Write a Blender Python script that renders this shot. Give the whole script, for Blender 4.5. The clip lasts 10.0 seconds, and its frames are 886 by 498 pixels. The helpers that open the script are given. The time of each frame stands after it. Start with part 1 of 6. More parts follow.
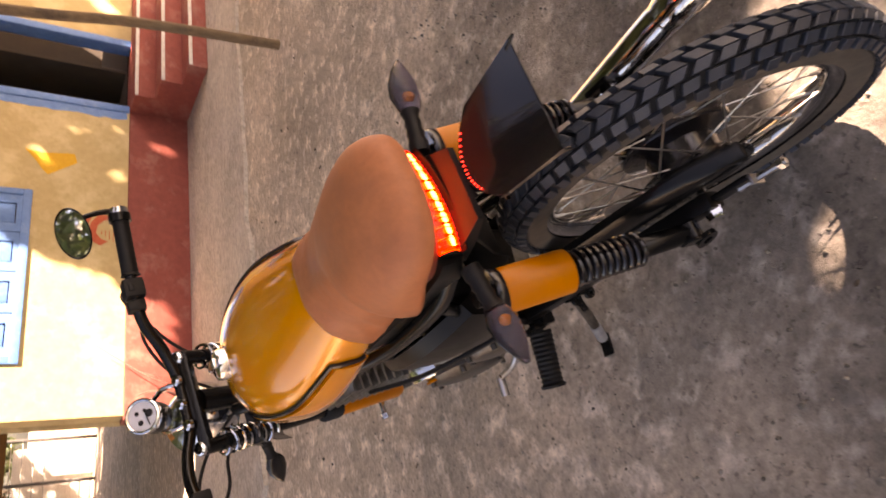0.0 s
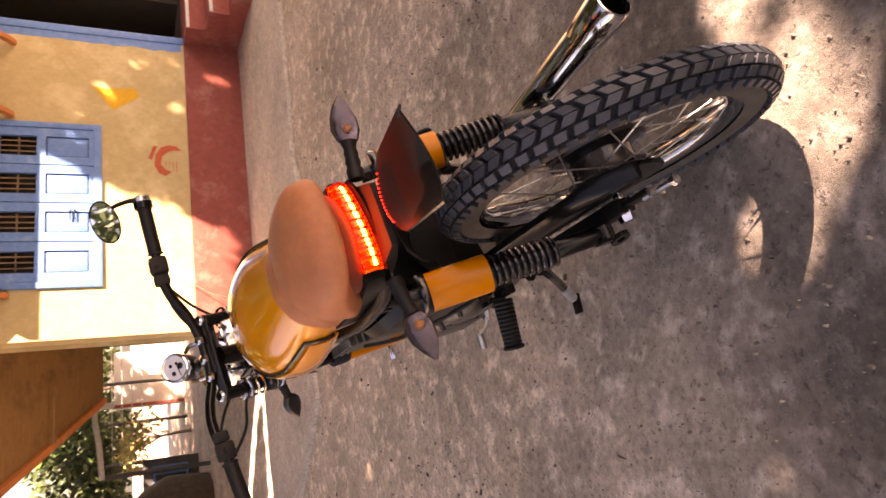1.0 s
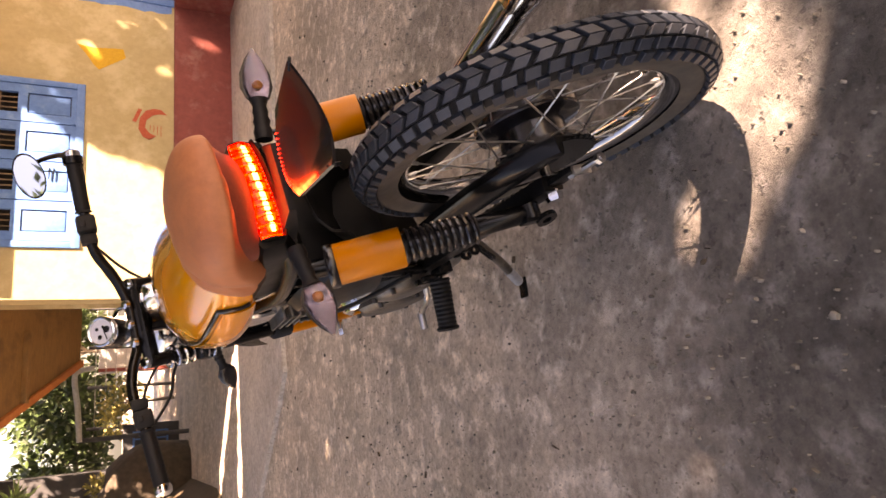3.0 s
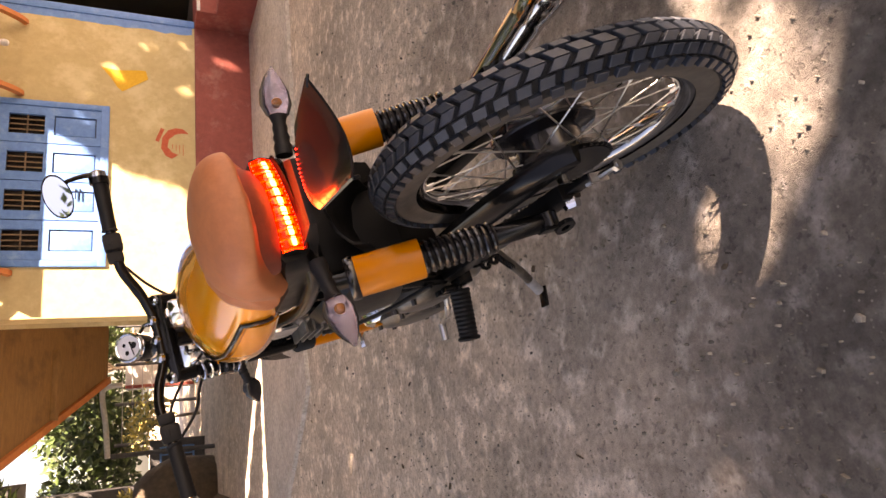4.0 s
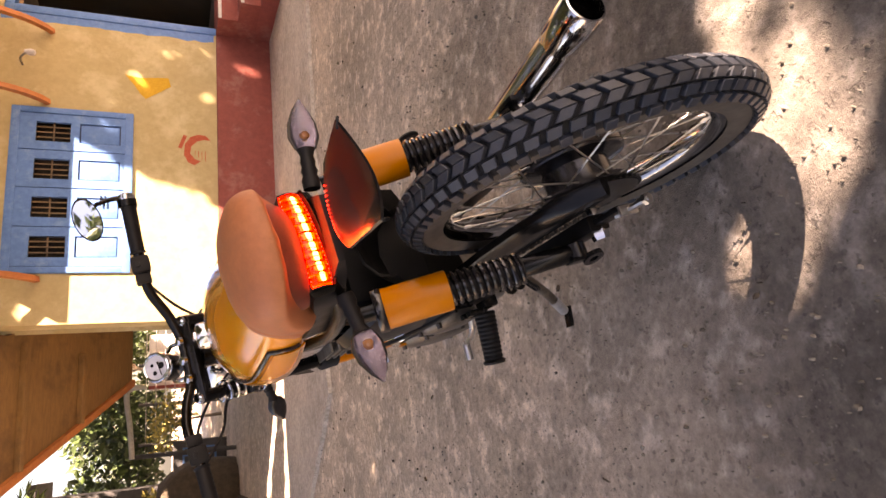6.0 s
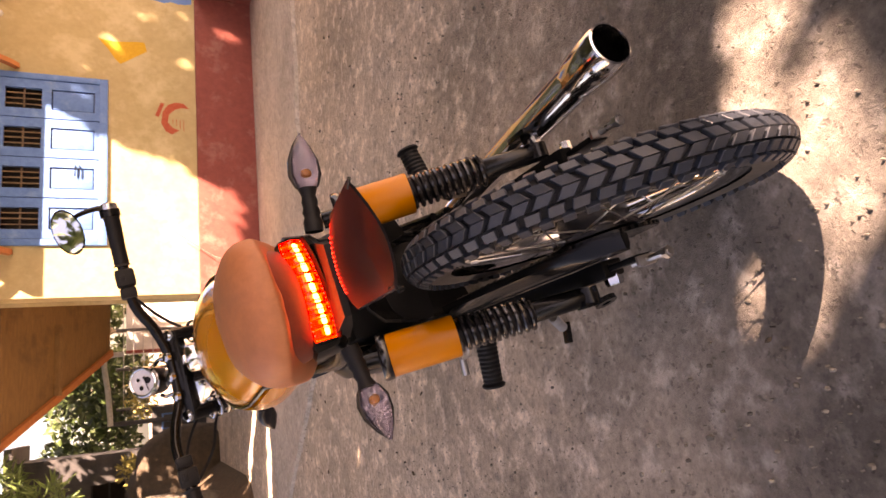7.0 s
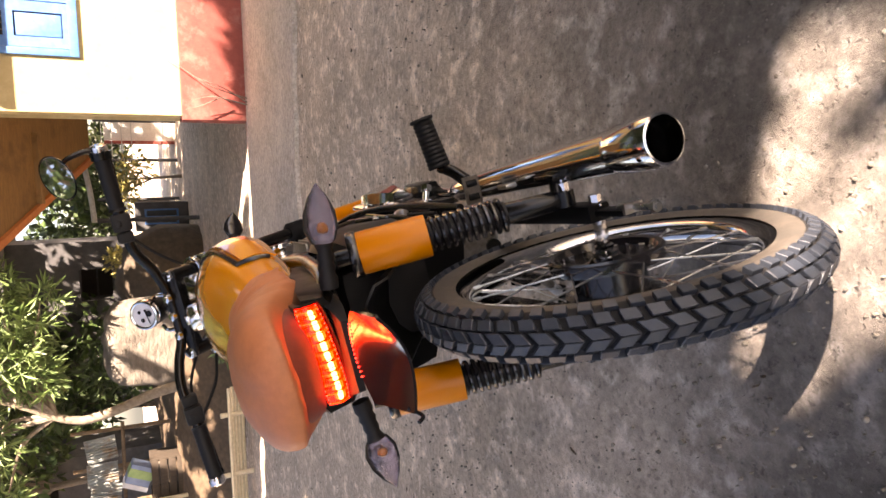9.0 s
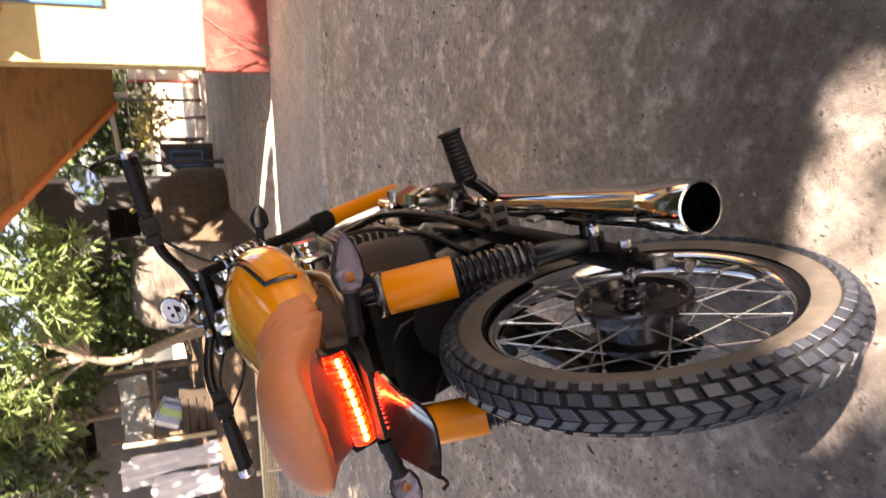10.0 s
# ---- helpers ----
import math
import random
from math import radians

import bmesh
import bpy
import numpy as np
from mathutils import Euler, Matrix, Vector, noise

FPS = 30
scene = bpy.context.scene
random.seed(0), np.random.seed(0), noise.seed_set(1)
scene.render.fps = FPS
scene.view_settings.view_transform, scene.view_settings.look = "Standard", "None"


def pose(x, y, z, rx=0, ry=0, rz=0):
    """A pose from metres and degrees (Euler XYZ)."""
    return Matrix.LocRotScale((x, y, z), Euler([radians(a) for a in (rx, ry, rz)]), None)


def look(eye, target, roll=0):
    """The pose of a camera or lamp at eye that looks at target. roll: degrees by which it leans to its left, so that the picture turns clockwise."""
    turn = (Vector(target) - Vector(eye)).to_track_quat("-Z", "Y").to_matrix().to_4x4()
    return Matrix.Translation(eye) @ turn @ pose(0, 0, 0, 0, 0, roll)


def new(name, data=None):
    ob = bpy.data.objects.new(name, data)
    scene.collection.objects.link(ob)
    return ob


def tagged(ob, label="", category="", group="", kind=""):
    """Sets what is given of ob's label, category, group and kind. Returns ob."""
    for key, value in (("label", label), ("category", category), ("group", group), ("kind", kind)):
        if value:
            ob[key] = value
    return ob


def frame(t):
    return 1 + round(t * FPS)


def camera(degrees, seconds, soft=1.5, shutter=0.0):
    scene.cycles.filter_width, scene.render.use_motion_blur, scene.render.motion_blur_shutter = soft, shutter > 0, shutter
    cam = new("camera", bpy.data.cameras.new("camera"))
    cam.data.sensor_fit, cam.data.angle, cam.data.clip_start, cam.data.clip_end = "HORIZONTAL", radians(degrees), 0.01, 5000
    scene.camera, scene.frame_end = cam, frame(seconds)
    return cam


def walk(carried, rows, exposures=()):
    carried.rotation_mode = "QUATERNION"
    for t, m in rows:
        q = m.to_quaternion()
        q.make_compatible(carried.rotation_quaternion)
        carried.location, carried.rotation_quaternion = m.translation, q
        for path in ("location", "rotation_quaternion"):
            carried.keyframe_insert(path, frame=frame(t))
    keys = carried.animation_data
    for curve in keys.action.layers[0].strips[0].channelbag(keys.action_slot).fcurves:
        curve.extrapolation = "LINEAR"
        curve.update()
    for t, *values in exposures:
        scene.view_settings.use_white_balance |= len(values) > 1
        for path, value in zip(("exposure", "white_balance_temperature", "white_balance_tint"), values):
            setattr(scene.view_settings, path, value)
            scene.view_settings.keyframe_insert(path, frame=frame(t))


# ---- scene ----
cam = camera(68.0, 10.0, soft=1.5, shutter=0.4)
PATH = [
    (0, (-0.536, -0.493, 1.124), (0.170, 0.865, 0.177), -85.3),
    (0.5, (-0.477, -0.634, 1.095), (0.039, 0.802, 0.142), -90.0),
    (1, (-0.480, -0.780, 1.032), (0.012, 0.760, 0.242), -90.9),
    (1.5, (-0.465, -0.807, 0.950), (0.010, 0.768, 0.219), -88.8),
    (2, (-0.460, -0.809, 0.913), (-0.016, 0.758, 0.146), -89.3),
    (2.5, (-0.458, -0.829, 0.885), (0.024, 0.683, 0.036), -87.7),
    (3, (-0.495, -0.783, 0.886), (-0.050, 0.770, 0.093), -88.6),
    (3.2, (-0.496, -0.785, 0.892), (-0.028, 0.776, 0.128), -88.9),
    (4.5, (-0.500, -0.793, 0.886), (-0.014, 0.776, 0.149), -89.3),
    (5, (-0.499, -0.798, 0.893), (0.010, 0.768, 0.167), -88.8),
    (5.5, (-0.490, -0.797, 0.891), (0.024, 0.773, 0.178), -89.2),
    (6.8, (-0.338, -0.792, 0.921), (0.062, 0.814, 0.213), -89.6),
    (7, (-0.310, -0.770, 0.922), (0.065, 0.824, 0.172), -90.2),
    (7.5, (-0.219, -0.726, 0.930), (0.050, 0.898, 0.204), -91.5),
    (8, (-0.086, -0.750, 0.935), (-0.015, 0.888, 0.193), -91.4),
    (8.5, (0.022, -0.775, 0.958), (-0.086, 0.873, 0.243), -93.6),
    (9, (0.068, -0.757, 0.950), (-0.109, 0.856, 0.169), -93.8),
    (9.5, (0.125, -0.707, 0.945), (-0.032, 0.940, 0.238), -92.7),
    (10, (0.220, -0.731, 0.944), (-0.125, 0.885, 0.230), -95.0),
]
EXPOSURE = [(0, 2.86, 9800, 34), (0.5, 2.98, 10000, 37), (1.0, 2.93, 10400, 42), (2.5, 2.94, 9900, 37), (4.5, 2.97, 9400, 31), (5.5, 2.97, 9400, 32), (7.5, 2.95, 10400, 42), (8.5, 2.92, 8300, 26), (10, 2.92, 8100, 25)]
walk(cam, [(t, look(e, g, r)) for t, e, g, r in PATH], EXPOSURE)

# ---- light ----
SUN = Vector((0.78, -0.70, 1.0)).normalized()          # towards the sun
world = bpy.data.worlds.new("sky")
scene.world = world
world.use_nodes = True
sky = world.node_tree.nodes.new("ShaderNodeTexSky")
sky.sky_type, sky.sun_disc = "NISHITA", False
sky.sun_elevation, sky.sun_rotation = math.asin(SUN.z), math.atan2(SUN.x, SUN.y)
sky.air_density, sky.dust_density = 1.0, 2.0
bg = world.node_tree.nodes["Background"]
bg.inputs["Strength"].default_value = 0.055
world.node_tree.links.new(sky.outputs[0], bg.inputs["Color"])
sun = new("sun", bpy.data.lights.new("sun", "SUN"))
sun.data.energy, sun.data.angle, sun.data.color = 5.0, radians(0.55), (1.0, 0.95, 0.87)
sun.matrix_world = look(SUN * 20, (0, 0, 0))


# ---- materials ----
def node(nt, kind, **inputs):
    n = nt.nodes.new(kind)
    for key, value in inputs.items():
        n.inputs[key.replace("_", " ")].default_value = value
    return n


def surface(name, dark, light, scale=20.0, rough=0.5, metal=0.0, bump=0.0, bump_scale=None, spread=0.12,
            stain=None, stain_scale=2.0, stain_cut=(0.5, 0.65), coat=0.0, vary=0.0, stretch=None, spec=0.5):
    """A painted, earthen or metal surface: two tones by fine noise, stains by coarse noise, fine relief."""
    m = bpy.data.materials.new(name)
    m.use_nodes = True
    nt = m.node_tree
    link = nt.links.new
    bsdf = nt.nodes["Principled BSDF"]
    co = nt.nodes.new("ShaderNodeTexCoord")
    place = co.outputs["Object"]
    if stretch:
        mp = nt.nodes.new("ShaderNodeMapping")
        mp.inputs["Scale"].default_value = stretch
        link(place, mp.inputs["Vector"])
        place = mp.outputs["Vector"]
    fine = node(nt, "ShaderNodeTexNoise", Scale=scale, Detail=8.0, Roughness=0.65)
    link(place, fine.inputs["Vector"])
    mix = nt.nodes.new("ShaderNodeMix")
    mix.data_type = "RGBA"
    ramp = nt.nodes.new("ShaderNodeMapRange")
    ramp.inputs["From Min"].default_value, ramp.inputs["From Max"].default_value = 0.32, 0.68
    link(fine.outputs["Fac"], ramp.inputs["Value"])
    link(ramp.outputs[0], mix.inputs["Factor"])
    mix.inputs["A"].default_value, mix.inputs["B"].default_value = (*dark, 1), (*light, 1)
    colour = mix.outputs["Result"]
    if stain:
        coarse = node(nt, "ShaderNodeTexNoise", Scale=stain_scale, Detail=7.0, Roughness=0.7)
        link(co.outputs["Object"], coarse.inputs["Vector"])
        cut = nt.nodes.new("ShaderNodeMapRange")
        cut.inputs["From Min"].default_value, cut.inputs["From Max"].default_value = stain_cut
        link(coarse.outputs["Fac"], cut.inputs["Value"])
        over = nt.nodes.new("ShaderNodeMix")
        over.data_type = "RGBA"
        link(cut.outputs[0], over.inputs["Factor"])
        link(colour, over.inputs["A"])
        over.inputs["B"].default_value = (*stain, 1)
        colour = over.outputs["Result"]
    if vary:
        info = nt.nodes.new("ShaderNodeNewGeometry")
        hsv = nt.nodes.new("ShaderNodeHueSaturation")
        sp = nt.nodes.new("ShaderNodeMapRange")
        sp.inputs["To Min"].default_value, sp.inputs["To Max"].default_value = 1 - vary, 1 + vary
        link(info.outputs["Random Per Island"], sp.inputs["Value"])
        link(sp.outputs[0], hsv.inputs["Value"])
        link(colour, hsv.inputs["Color"])
        colour = hsv.outputs["Color"]
    link(colour, bsdf.inputs["Base Color"])
    rr = nt.nodes.new("ShaderNodeMapRange")
    rr.inputs["To Min"].default_value, rr.inputs["To Max"].default_value = max(0.02, rough - spread), min(1, rough + spread)
    link(fine.outputs["Fac"], rr.inputs["Value"])
    link(rr.outputs[0], bsdf.inputs["Roughness"])
    bsdf.inputs["Metallic"].default_value = metal
    bsdf.inputs["Specular IOR Level"].default_value = spec
    bsdf.inputs["Coat Weight"].default_value = coat
    bsdf.inputs["Coat Roughness"].default_value = 0.06
    if bump:
        b = node(nt, "ShaderNodeBump", Strength=1.0, Distance=bump)
        fine2 = node(nt, "ShaderNodeTexNoise", Scale=bump_scale or scale * 2, Detail=9.0, Roughness=0.7)
        link(place, fine2.inputs["Vector"])
        link(fine2.outputs["Fac"], b.inputs["Height"])
        link(b.outputs[0], bsdf.inputs["Normal"])
    return m


def glowing(name, colour, power, rough=0.2):
    m = bpy.data.materials.new(name)
    m.use_nodes = True
    b = m.node_tree.nodes["Principled BSDF"]
    b.inputs["Base Color"].default_value = (*colour, 1)
    b.inputs["Roughness"].default_value = rough
    b.inputs["Emission Color"].default_value = (*colour, 1)
    b.inputs["Emission Strength"].default_value = power
    return m


def clear(name, colour, rough=0.05, trans=1.0):
    m = bpy.data.materials.new(name)
    m.use_nodes = True
    b = m.node_tree.nodes["Principled BSDF"]
    b.inputs["Base Color"].default_value = (*colour, 1)
    b.inputs["Roughness"].default_value = rough
    b.inputs["Transmission Weight"].default_value = trans
    b.inputs["IOR"].default_value = 1.35
    return m


def ground_material(name, tones, grit, stones, relief, pale=None):
    """Trodden earth or worn concrete: broad tones, fine grit and embedded pale stones with relief."""
    m = bpy.data.materials.new(name)
    m.use_nodes = True
    nt, bsdf = m.node_tree, m.node_tree.nodes["Principled BSDF"]
    link = nt.links.new
    co = nt.nodes.new("ShaderNodeTexCoord").outputs["Object"]
    broad = node(nt, "ShaderNodeTexNoise", Scale=1.6, Detail=9.0, Roughness=0.68)
    link(co, broad.inputs["Vector"])
    ramp = nt.nodes.new("ShaderNodeValToRGB")
    ramp.color_ramp.elements[0].position, ramp.color_ramp.elements[1].position = 0.34, 0.68
    ramp.color_ramp.elements[0].color, ramp.color_ramp.elements[1].color = (*tones[0], 1), (*tones[1], 1)
    link(broad.outputs["Fac"], ramp.inputs["Fac"])
    fine = node(nt, "ShaderNodeTexNoise", Scale=grit, Detail=9.0, Roughness=0.75)
    link(co, fine.inputs["Vector"])
    patch = node(nt, "ShaderNodeTexNoise", Scale=13.0, Detail=4.0, Roughness=0.6)
    link(co, patch.inputs["Vector"])
    worn = nt.nodes.new("ShaderNodeMapRange")
    worn.inputs["From Min"].default_value, worn.inputs["From Max"].default_value = 0.52, 0.66
    worn.inputs["To Max"].default_value = 0.55
    link(patch.outputs["Fac"], worn.inputs["Value"])
    tone = nt.nodes.new("ShaderNodeMix")
    tone.data_type = "RGBA"
    link(worn.outputs[0], tone.inputs["Factor"])
    link(ramp.outputs[0], tone.inputs["A"])
    tone.inputs["B"].default_value = (*tones[2], 1)
    hsv = nt.nodes.new("ShaderNodeHueSaturation")
    val = nt.nodes.new("ShaderNodeMapRange")
    val.inputs["From Min"].default_value, val.inputs["From Max"].default_value = 0.25, 0.75
    val.inputs["To Min"].default_value, val.inputs["To Max"].default_value = 0.45, 1.55
    link(fine.outputs["Fac"], val.inputs["Value"])
    link(val.outputs[0], hsv.inputs["Value"])
    link(tone.outputs["Result"], hsv.inputs["Color"])
    ground_colour = hsv.outputs[0]
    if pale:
        # paler and warmer in tone beyond an uneven line
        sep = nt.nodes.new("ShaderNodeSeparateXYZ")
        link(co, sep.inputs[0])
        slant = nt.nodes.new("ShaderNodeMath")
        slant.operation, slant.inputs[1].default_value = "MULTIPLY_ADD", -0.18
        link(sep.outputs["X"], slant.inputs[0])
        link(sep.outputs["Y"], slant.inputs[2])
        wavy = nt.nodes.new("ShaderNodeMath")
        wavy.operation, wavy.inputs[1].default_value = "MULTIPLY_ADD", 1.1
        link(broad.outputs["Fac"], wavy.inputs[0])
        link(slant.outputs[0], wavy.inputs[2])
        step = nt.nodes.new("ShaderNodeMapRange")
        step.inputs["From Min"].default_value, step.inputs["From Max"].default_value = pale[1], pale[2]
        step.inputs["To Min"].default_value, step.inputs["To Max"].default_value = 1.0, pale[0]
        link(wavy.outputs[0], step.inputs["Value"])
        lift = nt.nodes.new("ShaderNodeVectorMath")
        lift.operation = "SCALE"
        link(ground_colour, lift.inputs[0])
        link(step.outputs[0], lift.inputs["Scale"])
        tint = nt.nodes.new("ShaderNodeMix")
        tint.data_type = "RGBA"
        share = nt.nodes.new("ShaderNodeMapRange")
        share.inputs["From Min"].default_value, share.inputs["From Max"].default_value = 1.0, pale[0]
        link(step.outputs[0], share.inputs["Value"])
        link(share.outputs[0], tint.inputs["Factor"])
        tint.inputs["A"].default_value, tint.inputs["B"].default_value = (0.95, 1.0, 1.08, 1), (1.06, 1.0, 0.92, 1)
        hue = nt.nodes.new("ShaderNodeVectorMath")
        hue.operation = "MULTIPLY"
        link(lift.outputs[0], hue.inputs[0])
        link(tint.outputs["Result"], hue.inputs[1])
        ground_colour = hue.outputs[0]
    cell = node(nt, "ShaderNodeTexVoronoi", Scale=stones)
    warp = nt.nodes.new("ShaderNodeMix")
    warp.data_type = "VECTOR"
    warp.inputs["Factor"].default_value = 0.03
    link(co, warp.inputs["A"])
    wob = node(nt, "ShaderNodeTexNoise", Scale=stones * 1.5, Detail=3.0)
    link(co, wob.inputs["Vector"])
    link(wob.outputs["Color"], warp.inputs["B"])
    link(warp.outputs["Result"], cell.inputs["Vector"])
    inside = nt.nodes.new("ShaderNodeMapRange")
    inside.inputs["From Min"].default_value, inside.inputs["From Max"].default_value = 0.34, 0.16
    link(cell.outputs["Distance"], inside.inputs["Value"])
    pick = nt.nodes.new("ShaderNodeSeparateColor")
    link(cell.outputs["Color"], pick.inputs[0])
    few = nt.nodes.new("ShaderNodeMath")
    few.operation, few.inputs[1].default_value = "GREATER_THAN", 0.62
    link(pick.outputs[0], few.inputs[0])
    spot = nt.nodes.new("ShaderNodeMath")
    spot.operation = "MULTIPLY"
    link(inside.outputs[0], spot.inputs[0])
    link(few.outputs[0], spot.inputs[1])
    faint = nt.nodes.new("ShaderNodeMath")
    faint.operation, faint.inputs[1].default_value = "MULTIPLY", 0.42
    link(spot.outputs[0], faint.inputs[0])
    over = nt.nodes.new("ShaderNodeMix")
    over.data_type = "RGBA"
    link(faint.outputs[0], over.inputs["Factor"])
    link(ground_colour, over.inputs["A"])
    over.inputs["B"].default_value = (*tones[2], 1)
    # small dark pits and fine pale grit
    pit_noise = node(nt, "ShaderNodeTexNoise", Scale=grit * 1.5, Detail=2.0, Roughness=0.5)
    link(co, pit_noise.inputs["Vector"])
    pit = nt.nodes.new("ShaderNodeMapRange")
    pit.inputs["From Min"].default_value, pit.inputs["From Max"].default_value = 0.63, 0.69
    pit.inputs["To Max"].default_value = 0.40
    link(pit_noise.outputs["Fac"], pit.inputs["Value"])
    dark = nt.nodes.new("ShaderNodeMix")
    dark.data_type = "RGBA"
    link(pit.outputs[0], dark.inputs["Factor"])
    link(over.outputs["Result"], dark.inputs["A"])
    dark.inputs["B"].default_value = (*[q * 0.35 for q in tones[0]], 1)
    grain = node(nt, "ShaderNodeTexVoronoi", Scale=stones * 7.0)
    link(co, grain.inputs["Vector"])
    grain_in = nt.nodes.new("ShaderNodeMapRange")
    grain_in.inputs["From Min"].default_value, grain_in.inputs["From Max"].default_value = 0.30, 0.20
    link(grain.outputs["Distance"], grain_in.inputs["Value"])
    grain_pick = nt.nodes.new("ShaderNodeSeparateColor")
    link(grain.outputs["Color"], grain_pick.inputs[0])
    grain_few = nt.nodes.new("ShaderNodeMapRange")
    grain_few.inputs["From Min"].default_value, grain_few.inputs["From Max"].default_value = 0.80, 0.97
    link(grain_pick.outputs[1], grain_few.inputs["Value"])
    grain_k = nt.nodes.new("ShaderNodeMath")
    grain_k.operation = "MULTIPLY"
    link(grain_in.outputs[0], grain_k.inputs[0])
    link(grain_few.outputs[0], grain_k.inputs[1])
    speck = nt.nodes.new("ShaderNodeMix")
    speck.data_type = "RGBA"
    link(grain_k.outputs[0], speck.inputs["Factor"])
    link(dark.outputs["Result"], speck.inputs["A"])
    speck.inputs["B"].default_value = (*[min(1, q * 1.25) for q in tones[2]], 1)
    link(speck.outputs["Result"], bsdf.inputs["Base Color"])
    bsdf.inputs["Roughness"].default_value = 0.85
    add = nt.nodes.new("ShaderNodeMath")
    add.operation = "MULTIPLY_ADD"
    add.inputs[1].default_value = 0.5
    link(spot.outputs[0], add.inputs[0])
    link(fine.outputs["Fac"], add.inputs[2])
    deep = nt.nodes.new("ShaderNodeMath")
    deep.operation, deep.inputs[1].default_value = "MULTIPLY_ADD", -0.6
    link(pit.outputs[0], deep.inputs[0])
    link(add.outputs[0], deep.inputs[2])
    add = deep
    b = node(nt, "ShaderNodeBump", Strength=1.0, Distance=relief)
    link(add.outputs[0], b.inputs["Height"])
    link(b.outputs[0], bsdf.inputs["Normal"])
    return m


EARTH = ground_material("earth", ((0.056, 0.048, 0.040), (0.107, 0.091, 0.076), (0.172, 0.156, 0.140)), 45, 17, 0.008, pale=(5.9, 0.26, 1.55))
CONCRETE = ground_material("old_concrete", ((0.37, 0.325, 0.275), (0.56, 0.50, 0.43), (0.56, 0.52, 0.47)), 34, 26, 0.004)
YELLOW_WALL = surface("yellow_limewash", (0.45, 0.345, 0.170), (0.53, 0.420, 0.220), 14, 0.85, bump=0.0015, stain=(0.62, 0.51, 0.29), stain_scale=3)
RED_PLINTH = surface("red_oxide_paint", (0.23, 0.046, 0.036), (0.31, 0.072, 0.054), 18, 0.75, bump=0.002, stain=(0.40, 0.18, 0.14), stain_scale=4, stain_cut=(0.52, 0.75))
BLUE_PAINT = surface("blue_paint", (0.06, 0.18, 0.45), (0.09, 0.24, 0.54), 25, 0.55, bump=0.0008, stain=(0.20, 0.36, 0.58), stain_scale=9, stain_cut=(0.55, 0.8))
# near-black stands in for the unlit indoors behind door and windows
ROOM_DARKNESS = surface("room_darkness", (0.03, 0.024, 0.02), (0.05, 0.04, 0.03), 5, 0.9)
DARK_LINE = surface("dark_gap", (0.02, 0.025, 0.035), (0.04, 0.05, 0.06), 30, 0.8)
DARK_WOOD = surface("dark_old_wood", (0.035, 0.026, 0.018), (0.075, 0.055, 0.038), 18, 0.85, bump=0.002, stretch=(6, 6, 0.6))
RAW_WOOD = surface("weathered_wood", (0.14, 0.09, 0.05), (0.26, 0.18, 0.11), 18, 0.8, bump=0.002, stretch=(6, 6, 0.6), stain=(0.10, 0.07, 0.05), stain_scale=5)
BROWN_BOARD = surface("brown_board", (0.20, 0.105, 0.035), (0.30, 0.165, 0.06), 9, 0.7, bump=0.001, stretch=(1, 6, 1), stain=(0.15, 0.08, 0.03), stain_scale=2.5)
ORANGE_WOOD = surface("orange_painted_wood", (0.42, 0.13, 0.04), (0.55, 0.20, 0.06), 18, 0.65, bump=0.001)
WHITE_LINE = surface("worn_white_paint", (0.5, 0.47, 0.43), (0.75, 0.72, 0.68), 40, 0.8)
RED_MARK = surface("red_brushed_paint", (0.45, 0.07, 0.03), (0.55, 0.13, 0.06), 60, 0.8)
GOLD_MARK = surface("ochre_brushed_paint", (0.62, 0.33, 0.02), (0.72, 0.42, 0.04), 60, 0.8)

RUBBER = surface("dusty_tread_rubber", (0.020, 0.026, 0.037), (0.036, 0.044, 0.058), 55, 0.42, bump=0.0006, stain=(0.075, 0.072, 0.070), stain_scale=16, stain_cut=(0.56, 0.9))
# near-black rubber: the shade down in the grooves is part of its colour
GROOVE_SHADE = surface("groove_shade_rubber", (0.005, 0.005, 0.006), (0.010, 0.010, 0.011), 45, 0.85)
SIDEWALL = surface("dusty_sidewall", (0.060, 0.050, 0.041), (0.120, 0.100, 0.082), 30, 0.85, bump=0.0006, stain=(0.07, 0.062, 0.053), stain_scale=9)
BLACK_RUBBER = surface("black_rubber", (0.004, 0.004, 0.004), (0.009, 0.008, 0.008), 60, 0.6, bump=0.0003, spec=0.35)
BLACK_METAL = surface("black_enamel", (0.004, 0.004, 0.004), (0.008, 0.0075, 0.007), 40, 0.22, bump=0.0002, stain=(0.030, 0.025, 0.020), stain_scale=16, stain_cut=(0.62, 0.95), spec=0.28)
SATIN_BLACK = surface("satin_black_plastic", (0.004, 0.004, 0.004), (0.007, 0.0065, 0.006), 30, 0.33, spec=0.16)
GLOSS_BLACK = surface("gloss_black_plastic", (0.008, 0.007, 0.008), (0.014, 0.012, 0.013), 30, 0.20, coat=0.3, spread=0.05)
CHROME = surface("chrome", (0.62, 0.62, 0.63), (0.80, 0.80, 0.80), 25, 0.10, metal=1.0, spread=0.06)
RIM_CHROME = surface("rim_chrome", (0.36, 0.36, 0.37), (0.52, 0.52, 0.53), 25, 0.07, metal=1.0, spread=0.04)
STEEL = surface("dull_steel", (0.40, 0.39, 0.38), (0.60, 0.59, 0.57), 40, 0.30, metal=1.0, spread=0.12, stain=(0.22, 0.18, 0.14), stain_scale=20, stain_cut=(0.58, 0.8))
